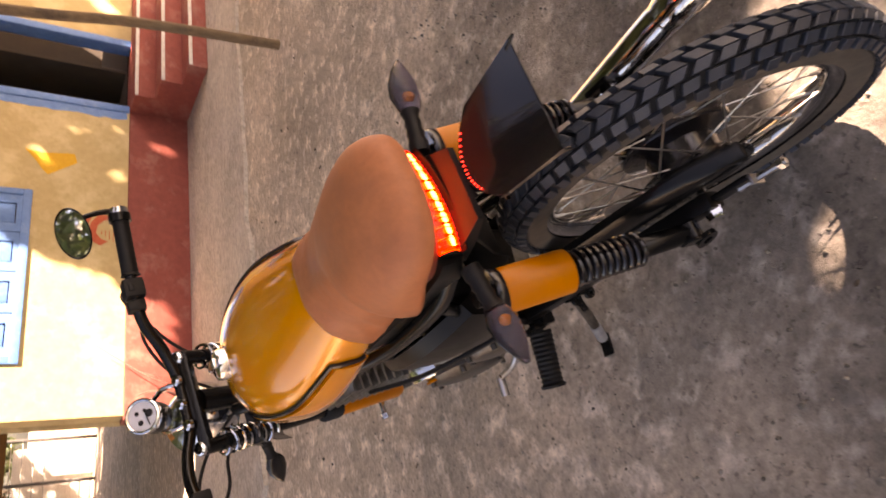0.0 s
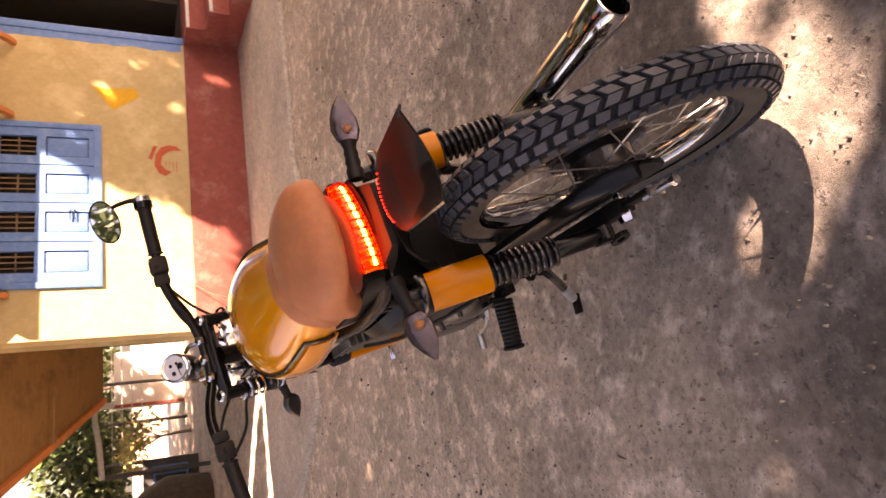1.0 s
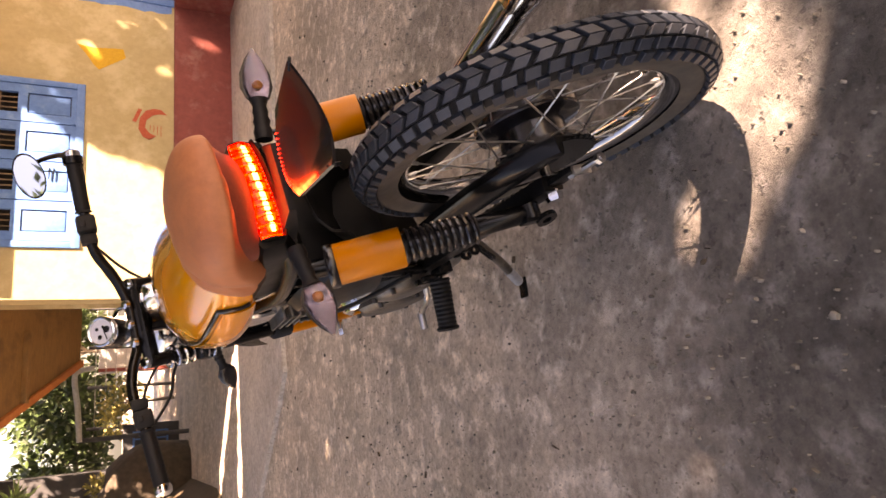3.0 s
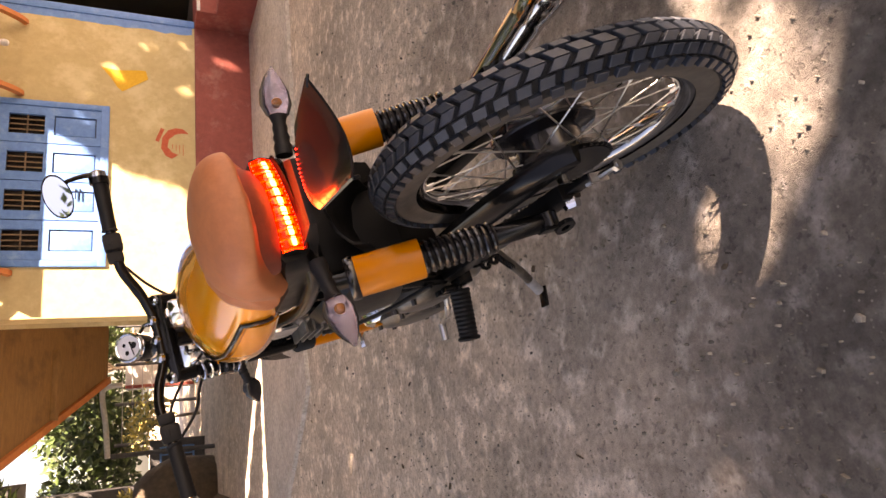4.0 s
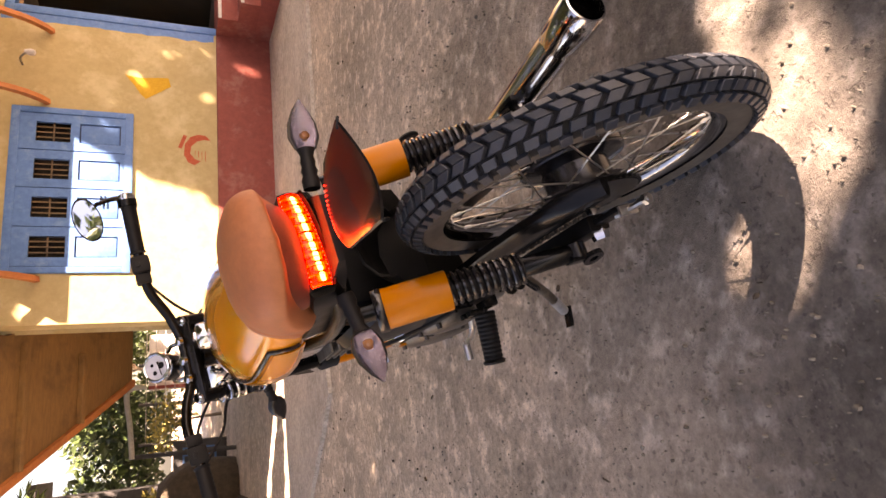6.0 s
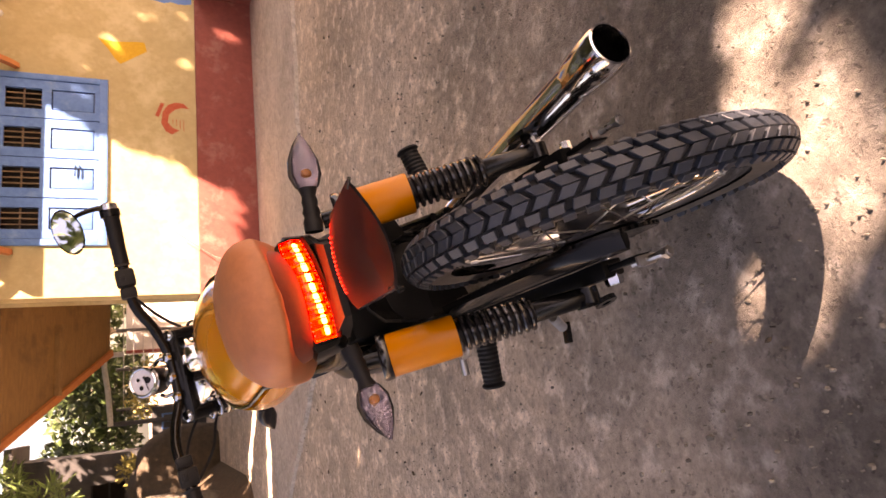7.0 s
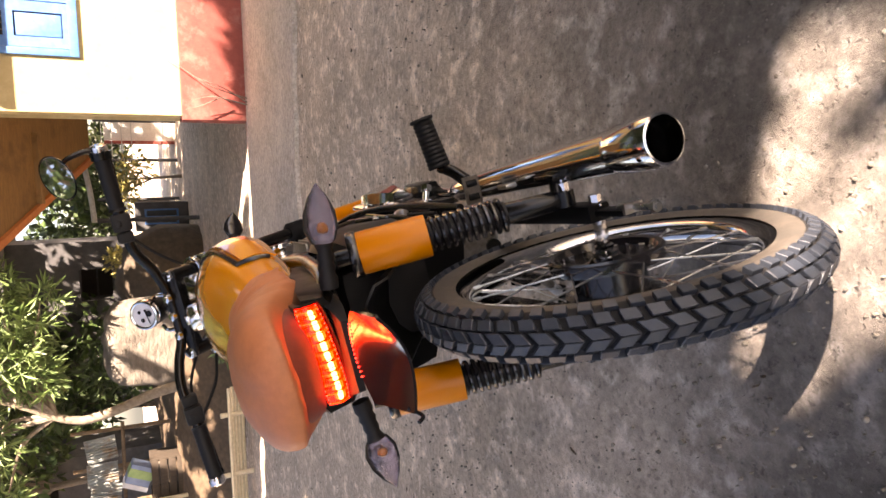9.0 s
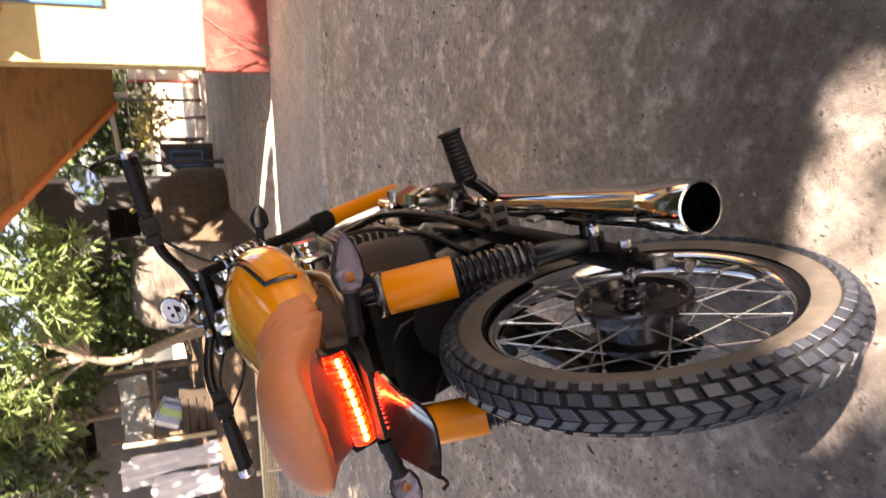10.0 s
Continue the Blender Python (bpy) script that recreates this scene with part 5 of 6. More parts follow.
# ---- fork and handlebar ----
for s in (-1, 1):
    top, low = Vector((s * 0.092, 0.845, 0.850)), Vector((-0.050 if s < 0 else 0.108, 1.115 if s < 0 else 1.14, 0.245))
    at = lambda f: top.lerp(low, f)
    bm = B()
    tube(bm, [at(-0.03), at(0.98)], 0.015, 14, steps=1)
    fork = part("fork_leg", bm, BLACK_METAL, bike)
    bm = B()
    coil(bm, at(0.04), at(0.24), 0.024, 0.0035, 7)
    part("fork_spring", bm, CHROME, fork, "chrome fork spring")
    bm = B()
    pts = [at(0.50 + 0.006 * k) for k in range(15)]
    tube(bm, pts, [0.027 if k % 2 else 0.021 for k in range(15)], 14, steps=1)
    part("fork_boot", bm, BLACK_RUBBER, fork)
    bm = B()
    tube(bm, [at(0.59), at(0.61), at(0.97), at(0.99)], [0.020, 0.0235, 0.0235, 0.020], 16, steps=1)
    part("fork_cover", bm, YELLOW_ENAMEL, fork, "yellow painted fork cover")
    bm = B()
    lathe(bm, [(0, 0), (0.014, 0), (0.014, 0.010), (0.010, 0.014), (0, 0.014)], at(-0.03), (0, -0.565, 0.825), 12)
    part("fork_cap", bm, CHROME, fork)
bm = B()
rbox(bm, (0, 0.845, 0.858), (0.205, 0.046, 0.022), 0.008, Matrix.Rotation(radians(-28), 4, "X"))
rbox(bm, (0, 0.895, 0.74), (0.225, 0.06, 0.024), 0.008, Matrix.Rotation(radians(-28), 4, "X"))
tube(bm, [(0, 0.85, 0.85), (0, 0.90, 0.73)], 0.024, 14, steps=1)
clamp = part("triple_clamp", bm, BLACK_METAL, bike)
for x in (-0.045, 0.0, 0.045):
    bm = B()
    lathe(bm, [(0, 0), (0.011, 0), (0.011, 0.008), (0.007, 0.012), (0, 0.012)], (x, 0.825 if x else 0.835, 0.883), (0, -0.4, 0.9), 10)
    part("clamp_bolt", bm, CHROME, clamp)
bm = B()
grid = []
for i in range(9):
    a = radians(35 + 120 * i / 8)
    r = R + 0.035
    grid.append([(0.055 * math.sin(radians(t)), 1.13 + r * math.cos(a), R + r * math.sin(a) - 0.03 * (1 - math.cos(radians(t)))) for t in (-90, -45, 0, 45, 90)])
sheet(bm, grid, 0.003)
part("front_mudguard", bm, GLOSS_BLACK, bike)

bar_pts = [(-0.360, 0.735, 0.903), (-0.250, 0.765, 0.906), (-0.165, 0.795, 0.915), (-0.110, 0.822, 0.905), (-0.055, 0.836, 0.884), (0.0, 0.838, 0.880), (0.055, 0.836, 0.882),
           (0.115, 0.826, 0.898), (0.175, 0.806, 0.925), (0.260, 0.785, 0.930), (0.385, 0.758, 0.929)]
bm = B()
tube(bm, bar_pts, 0.0115, 12)
bar = part("handlebar", bm, BLACK_METAL, bike, "black handlebar")
for s, p0, p1 in ((-1, (-0.245, 0.7665, 0.906), (-0.364, 0.734, 0.903)), (1, (0.262, 0.7846, 0.930), (0.386, 0.758, 0.929))):
    p0, p1 = Vector(p0), Vector(p1)
    bm = B()
    pts = [p0.lerp(p1, k / 24) for k in range(25)]
    tube(bm, pts, [0.0185] + [0.0162 if k % 2 else 0.0152 for k in range(23)] + [0.0175], 14, steps=1)
    part("grip", bm, BLACK_RUBBER, bar)
    d = (p1 - p0).normalized()
    bm = B()
    lathe(bm, [(0, -0.004), (0.0165, -0.004), (0.018, 0.003), (0.017, 0.012), (0.010, 0.016), (0, 0.017)], p1, d, 18)
    part("bar_end", bm, CHROME, bar, "chrome bar end")
    bm = B()
    rbox(bm, p0 - d * 0.028, (0.040, 0.036, 0.040), 0.008)
    rbox(bm, p0 - d * 0.030 + Vector((0, -0.018, 0.006)), (0.014, 0.008, 0.010), 0.002)
    rbox(bm, p0 - d * 0.062, (0.024, 0.030, 0.034), 0.006)
    part("switch_box", bm, BLACK_RUBBER, bar)
    bm = B()
    q = p0 - d * 0.050
    tube(bm, [q + Vector((0, 0.012, 0)), q + d * 0.05 + Vector((0, 0.045, -0.006)), q + d * 0.12 + Vector((0, 0.050, -0.012)), q + d * 0.172 + Vector((0, 0.040, -0.014))], [0.007, 0.0075, 0.006, 0.005], 8)
    lathe(bm, [(0, -0.008), (0.006, -0.006), (0.008, 0), (0.006, 0.006), (0, 0.008)], q + d * 0.176 + Vector((0, 0.039, -0.014)), d, 10)
    part("lever", bm, BLACK_METAL, bar)
bm = B()
tube(bm, [(0.388, 0.757, 0.930), (0.392, 0.754, 0.955), (0.384, 0.752, 0.990), (0.372, 0.752, 1.006)], [0.008, 0.006, 0.005, 0.005], 8)
lathe(bm, [(0.014, -0.008), (0.021, -0.008), (0.021, 0.008), (0.014, 0.008)], (0.378, 0.760, 0.929), (1, -0.2, 0), 14, closed=True)
mirror = part("mirror", bm, BLACK_METAL, bar, "bar-end mirror on a black stem")
mm = Matrix.Translation((0.350, 0.752, 1.016)) @ Matrix.Rotation(radians(-24), 4, "Z") @ Matrix.Rotation(radians(-14), 4, "X") @ Matrix.Rotation(radians(-8), 4, "Y")
for nm, prof, mat, lab in (("mirror_shell", [(0, 0.018), (0.030, 0.015), (0.046, 0.006), (0.050, -0.002), (0.048, -0.004), (0.045, -0.002)], BLACK_METAL, ""),
                           ("mirror_glass", [(0.046, -0.0025), (0.0, -0.0025)], MIRROR, "oval mirror glass")):
    bm = B()
    lathe(bm, prof, (0, 0, 0), (0, 1, 0), 36)
    bmesh.ops.scale(bm, vec=(1.0, 1.0, 0.60), verts=bm.verts[:])
    bmesh.ops.transform(bm, matrix=mm, verts=bm.verts[:])
    part(nm, bm, mat, mirror, lab)

# gauge and headlamp
face = Vector((0.012, -0.80, 0.60)).normalized()
gc = Vector((0.012, 0.905, 0.945))
bm = B()
lathe(bm, [(0, -0.075), (0.026, -0.073), (0.032, -0.060), (0.033, -0.010), (0.030, -0.004)], gc, face, 30)
gauge = part("gauge", bm, BLACK_METAL, bike, "round gauge with a white dial")
bm = B()
lathe(bm, [(0.029, -0.002), (0.029, 0.002), (0.032, 0.004), (0.0355, 0.002), (0.036, -0.010), (0.0335, -0.014)], gc, face, 36)
part("gauge_ring", bm, CHROME, gauge)
bm = B()
lathe(bm, [(0.030, -0.001), (0.0, -0.001)], gc, face, 36)
part("dial", bm, DIAL, gauge)
gu = Vector((1, 0, 0)) - face * face.x
gu.normalize()
gv = face.cross(gu)
for u, v, r in ((-0.012, 0.006, 0.0055), (0.008, 0.010, 0.0045), (0.002, -0.014, 0.008), (0.010, -0.006, 0.0035)):
    bm = B()
    lathe(bm, [(r, 0.0006), (0, 0.0006)], gc + gu * u + gv * v, face, 14)
    part("dial_mark", bm, BLACK_METAL, gauge)
bm = B()
tube(bm, [gc + gu * -0.022 + gv * -0.012 + face * 0.002, gc + gu * 0.012 + gv * -0.006 + face * 0.002], 0.0012, 6, steps=1)
part("needle", bm, BLACK_METAL, gauge)
bm = B()
tube(bm, [(-0.03, 0.85, 0.865), (-0.036, 0.88, 0.90), (-0.028, 0.92, 0.912)], 0.005, 8)
part("gauge_bracket", bm, CHROME, gauge)
bm = B()
tube(bm, [(0.045, 0.85, 0.865), (0.050, 0.88, 0.90), (0.045, 0.92, 0.912)], 0.005, 8)
part("gauge_bracket", bm, CHROME, gauge)
bm = B()
lathe(bm, [(0, -0.10), (0.03, -0.095), (0.058, -0.07), (0.074, -0.03), (0.078, 0.0), (0.080, 0.012), (0.076, 0.018), (0.0, 0.028)], (0, 1.03, 0.80), (0, 1, -0.05), 32)
part("headlamp", bm, CHROME, bike, "chrome round headlamp bowl")
# cables
for pts in ([(0.20, 0.82, 0.92), (0.15, 0.87, 0.915), (0.08, 0.90, 0.87), (0.02, 0.91, 0.78)], [(0.25, 0.80, 0.915), (0.24, 0.83, 0.945), (0.19, 0.84, 0.915), (0.12, 0.87, 0.85), (0.03, 0.88, 0.72)],
            [(-0.21, 0.80, 0.90), (-0.16, 0.85, 0.89), (-0.09, 0.90, 0.84), (-0.02, 0.92, 0.76)], [(-0.24, 0.79, 0.895), (-0.18, 0.84, 0.84), (-0.10, 0.90, 0.80), (-0.03, 0.86, 0.70)]):
    bm = B()
    tube(bm, pts, 0.0035, 7)
    part("cable", bm, BLACK_RUBBER, bike)
for x, y in ((0.115, 0.36), (-0.115, 0.38)):
    bm = B()
    tube(bm, [(x * 0.8, 0.78, 0.52), (x * 1.02, 0.62, 0.50), (x * 1.05, 0.50, 0.45), (x, y, 0.40)], 0.005, 7)
    part("hose", bm, BLACK_RUBBER, bike)


# ---- beyond the house ----
def leaves(centres, radius, count, size, ratio, seed, droop=0.0, tuft=0):
    """A crown of many small pointed leaves round the centres, as plain arrays."""
    rng = np.random.default_rng(seed)
    verts, faces = [], []
    for c, r in zip(centres, radius):
        n = int(count * r ** 2)
        for _ in range(n):
            d = rng.normal(size=3)
            d /= np.linalg.norm(d)
            p = np.array(c) + d * r * rng.uniform(0.25, 1.0) ** 0.6 * np.array([1, 1, 0.8])
            for k in range(max(1, tuft)):
                a = rng.normal(size=3) + d * 0.8 - np.array([0, 0, droop])
                a /= np.linalg.norm(a)
                b = np.cross(a, rng.normal(size=3))
                b /= np.linalg.norm(b)
                L = size * rng.uniform(0.6, 1.3)
                w = L * ratio
                i = len(verts)
                mid = p + a * L * 0.45
                bend = np.cross(a, b) * L * 0.06
                verts += [p, mid + b * w / 2 + bend, p + a * L, mid - b * w / 2 + bend]
                faces.append((i, i + 1, i + 2, i + 3))
    return [tuple(v) for v in verts], faces


def leaf_part(name, data, material, parent, label=""):
    me = bpy.data.meshes.new(name)
    me.from_pydata(data[0], [], data[1])
    me.materials.append(material)
    ob = new(name, me)
    ob.parent = parent
    tagged(ob, label, kind="stuff")
    return ob


def build_tree(at, height, crown, material, seed, label, size=0.16, ratio=0.45, bark=BARK, count=260, tuft=0, category="tree"):
    rng = np.random.default_rng(seed)
    t = thing("tree", label, category, at)
    bm = B()
    lean = rng.uniform(-0.1, 0.1, 2) * height
    tube(bm, [(0, 0, -0.1), (lean[0] * 0.4, lean[1] * 0.4, height * 0.5), (lean[0], lean[1], height)], [0.05 * height ** 0.7, 0.035 * height ** 0.7, 0.02 * height ** 0.7], 9)
    trunk = part("trunk", bm, bark, t)
    cs, rs = [], []
    for k in range(6):
        a = 2.4 * k + rng.uniform(-0.5, 0.5)
        c = Vector((lean[0] + crown * 0.55 * math.cos(a), lean[1] + crown * 0.55 * math.sin(a), height + crown * rng.uniform(-0.2, 0.7)))
        bm = B()
        tube(bm, [(lean[0] * 0.8, lean[1] * 0.8, height * 0.8), tuple(Vector((lean[0], lean[1], height)).lerp(c, 0.5)), tuple(c)], [0.018 * height ** 0.7, 0.012 * height ** 0.7, 0.004], 6, steps=4)
        part("limb", bm, bark, trunk)
        cs.append(c)
        rs.append(crown * rng.uniform(0.4, 0.65))
    leaf_part("crown", leaves(cs, rs, count, size, ratio, seed, tuft=tuft), material, t)
    return t


def build_shade_tree():
    """The large tree beside the yard, whose crown shades the ground with gaps that let sun through."""
    rng = np.random.default_rng(11)
    t = thing("tree", "large leafy shade tree standing beside the yard", "tree", (5.0, -2.6, 0))
    bm = B()
    tube(bm, [(0, 0, -0.1), (0.1, 0.2, 1.4), (-0.1, 0.5, 2.8), (-0.4, 1.2, 4.0)], [0.26, 0.2, 0.17, 0.12], 12)
    trunk = part("trunk", bm, BARK, t)
    for e in ((-2.2, 0.3, 4.6), (-1.2, 2.8, 4.9), (0.4, 3.6, 4.7), (1.0, 0.6, 4.8), (-1.4, -0.9, 4.6)):
        bm = B()
        tube(bm, [(-0.1, 0.5, 2.7), (e[0] * 0.5, e[1] * 0.5 + 0.3, 3.8), e], [0.1, 0.07, 0.02], 8)
        part("limb", bm, BARK, trunk)
    gap_ground = [Vector(q) for q in ((-0.33, -0.050), (-0.28, 0.010), (-0.25, 0.022), (-0.19, 0.016), (-0.13, -0.004), (0.05, -0.015), (0.13, -0.035), (0.24, -0.045), (0.35, -0.11),
                                      (0.25, -0.20), (0.13, -0.28), (0.02, -0.29), (-0.10, -0.24), (-0.20, -0.155), (-0.29, -0.085))]

    def lit(x, y):
        inside, n = False, len(gap_ground)
        for k in range(n):
            a, b = gap_ground[k], gap_ground[(k + 1) % n]
            if (a.y > y) != (b.y > y) and x < (b.x - a.x) * (y - a.y) / (b.y - a.y) + a.x:
                inside = not inside
        if inside:
            return True
        if -4.4 < x < -1.3 and 6.2 < y < 8.7:
            rise = (y - 6.47) / 0.70
            if -2.1 < x + 0.78 * rise < -1.0 and -0.2 < rise < 1.3:
                return noise.noise((x * 5.0, (y + 0.9 * x) * 1.5, 2)) > -0.22
            return noise.noise((x * 2.6, y * 2.6 + x, 6)) > (-0.12 if y > 7.3 else 0.06)
        if ((x + 0.58) / 0.10) ** 2 + ((y - 0.065 - 0.1 * (x + 0.58)) / 0.03) ** 2 < 1:
            return True
        if ((x + 0.6) / 0.24) ** 2 + ((y - 2.35) / 0.06) ** 2 < 1:
            return True
        if ((x - 1.2) / 0.45) ** 2 + ((y - 4.50) / 0.05) ** 2 < 1:
            return True
        if 4.72 < y < 5.02 and -3.0 < x < 0.8:
            return True
        if 2.6 < y < (4.50 if x < 0.8 else 4.76) and x < 3.4:
            return False
        if y > 4.78:
            z = (y - 4.78) / 0.70
            wx = x + 0.78 * z
            if 0.30 < wx < 1.40 + 0.5 * z and z < 1.9:
                return True
            if wx > 0.4 and noise.noise(((wx + 0.5 * z) * 4.2, (z - 0.5 * wx) * 2.4, 5)) > 0.23:
                return True
            if x < -1.2 and noise.noise((x * 1.6, y * 1.6, 8)) > 0.58:
                return True
        if y < 3.7 + 0.5 * min(0.0, noise.noise((x, y, 1))) and x > -1.4 + 0.9 * min(0.0, noise.noise((y, x, 2))):
            return False
        return noise.noise((x * 2.4, y * 2.4, 3)) > (0.40 if y < 7.0 and x < 1.0 else 0.58)

    verts, faces = [], []
    # batches from y 5.3 on: unseen leaves added to shade lane and houses
    for count, x0, x1, y0, y1 in ((22000, -4.5, 4.2, -4.0, 8.2), (16000, -1.8, 1.8, -1.6, 3.9), (11000, 0.0, 4.2, 3.6, 7.4), (14000, -3.6, 1.3, 3.5, 5.6), (22000, -6.5, 2.5, 5.3, 12.5), (14000, -9.0, 1.0, 11.8, 16.5), (9000, 1.4, 3.6, 1.6, 4.0)):
        for _ in range(count):
            x, y = rng.uniform(x0, x1), rng.uniform(y0, y1)
            h = rng.uniform(3.7, 5.4)
            a = rng.normal(size=3)
            a /= np.linalg.norm(a)
            b = np.cross(a, rng.normal(size=3))
            b /= np.linalg.norm(b)
            L = rng.uniform(0.16, 0.30)
            p = np.array([x + 0.78 * h, y - 0.70 * h, h])
            four = [p - a * L / 2, p + b * L * 0.27, p + a * L / 2, p - b * L * 0.27]
            if y < 3.0 and not (y > 1.6 and x > 1.4) and (x / 4.1) ** 2 + ((y + 0.2) / 3.7) ** 2 > 1.0 + 0.5 * noise.noise((x * 0.9, y * 0.9, 7)):
                continue
            if lit(x, y):
                # thin sprays of leaves in the near gap
                if not (abs(x) < 0.4 and abs(y) < 0.4 and rng.random() < 0.22):
                    continue
                four = [p - a * L / 5, p + b * L * 0.1, p + a * L / 5, p - b * L * 0.1]
                verts_at = len(verts)
                verts += [tuple(q - np.array([5.0, -2.6, 0])) for q in four]
                faces.append((verts_at, verts_at + 1, verts_at + 2, verts_at + 3))
                continue
            if rng.random() > 0.10 and abs(x) < 0.8 and abs(y) < 0.8 and any(lit(q[0] - 0.78 * q[2], q[1] + 0.70 * q[2]) for q in four):
                continue
            i = len(verts)
            verts += [tuple(q - np.array([5.0, -2.6, 0])) for q in four]
            faces.append((i, i + 1, i + 2, i + 3))
    # small leaflets round the near gap
    for _ in range(16000):
        x, y = rng.uniform(-0.75, 0.65), rng.uniform(-0.60, 0.38)
        h = rng.uniform(3.9, 4.5)
        a = rng.normal(size=3)
        a /= np.linalg.norm(a)
        b = np.cross(a, rng.normal(size=3))
        b /= np.linalg.norm(b)
        L = rng.uniform(0.05, 0.09)
        p = np.array([x + 0.78 * h, y - 0.70 * h, h])
        four = [p - a * L / 2, p + b * L * 0.3, p + a * L / 2, p - b * L * 0.3]
        if lit(x, y) or any(lit(q[0] - 0.78 * q[2], q[1] + 0.70 * q[2]) for q in four):
            continue
        i = len(verts)
        verts += [tuple(q - np.array([5.0, -2.6, 0])) for q in four]
        faces.append((i, i + 1, i + 2, i + 3))
    leaf_part("crown", (verts, faces), LEAF_DARK, t)


def lump(bm, c, size, rough, seed, sub=3, square=2.0):
    got = bmesh.ops.create_icosphere(bm, subdivisions=sub, radius=1.0)["verts"]
    for v in got:
        n = noise.noise(v.co * 1.6 + Vector((seed, 0, 0))) + 0.5 * noise.noise(v.co * 4 + Vector((0, seed, 0)))
        q = v.co * ((1 + rough * n) / sum(abs(k) ** square for k in v.co) ** (1 / square))
        v.co = Vector((c[0] + q.x * size[0], c[1] + q.y * size[1], c[2] + q.z * size[2]))


def build_bank():
    """A raised earth terrace beyond the yard, with dry litter on its face."""
    bm = B()
    rows = []
    for i in range(40):
        x = -9 + 8.3 * i / 39
        row = []
        for s, (y, z) in enumerate(((5.75, -0.03), (5.95, 0.16), (6.25, 0.42), (6.6, 0.56), (7.6, 0.62), (9.0, 0.7))):
            wob = 0.10 * noise.noise((x * 1.3, y, 1)) + 0.05 * noise.noise((x * 4, y * 3, 2))
            end = max(0.0, min(1.0, (-0.95 - x) / 0.35))
            row.append((x, y + wob, (z + (wob if s else 0)) * end - 0.03 * (1 - end)))
        rows.append(row)
    loft(bm, rows, caps=False, closed=False)
    solid("bank", "brown earth bank covered with dry leaf litter", "bank", bm, DRY_LITTER, kind="structure", angle=70)
    bm = B()
    lump(bm, (-1.52, 6.75, 0.62), (0.44, 0.28, 0.58), 0.10, 4, sub=5, square=5.0)
    solid("rock", "large pale sunlit boulder on the earth bank", "rock", bm, ROCK, angle=35)
    bm = B()
    lump(bm, (-1.05, 9.1, 0.35), (0.65, 0.5, 0.75), 0.2, 9)
    solid("mound", "dark shaded earth mound beside the lane", "mound", bm, DARK_EARTH, angle=70)


def build_leaning_tree():
    t = thing("tree", "leaning pale-barked tree with tufts of narrow light green leaves", "tree", (-1.9, 6.3, 0.45))
    bm = B()
    tube(bm, [(0, 0, -0.1), (-0.06, 0, 0.3), (-0.2, 0, 0.75), (-0.22, 0, 1.05), (-0.02, 0, 1.42), (0.3, 0.05, 1.7)], [0.06, 0.05, 0.045, 0.04, 0.032, 0.018], 10)
    trunk = part("trunk", bm, PALE_BARK, t)
    cs, rs = [], []
    for k, (x, y, z, r) in enumerate(((0.95, 0.0, 1.25, 0.24), (0.65, 0.05, 1.32, 0.26), (0.22, 0.0, 1.30, 0.24), (1.08, 0.1, 1.62, 0.28), (0.45, -0.1, 1.50, 0.28), (0.35, 0.0, 1.35, 0.28), (0.75, 0.1, 1.55, 0.30), (0.55, -0.1, 1.85, 0.32), (0.1, 0.1, 1.80, 0.30), (0.9, 0.2, 1.95, 0.3),
                                      (-0.35, 0.1, 1.75, 0.28), (-0.6, 0.1, 2.0, 0.3), (0.25, 0, 2.2, 0.35), (-0.9, 0.2, 1.65, 0.2))):
        bm = B()
        tube(bm, [(-0.15, 0, 1.2), (x * 0.5, y, (1.2 + z) / 2 + 0.08), (x, y, z)], [0.03, 0.02, 0.006], 6, steps=4)
        part("limb", bm, PALE_BARK, trunk)
        cs.append((x, y, z))
        rs.append(r)
    leaf_part("crown", leaves(cs, rs, 520, 0.15, 0.16, 21, droop=0.1, tuft=7), LEAF_PALE, t)


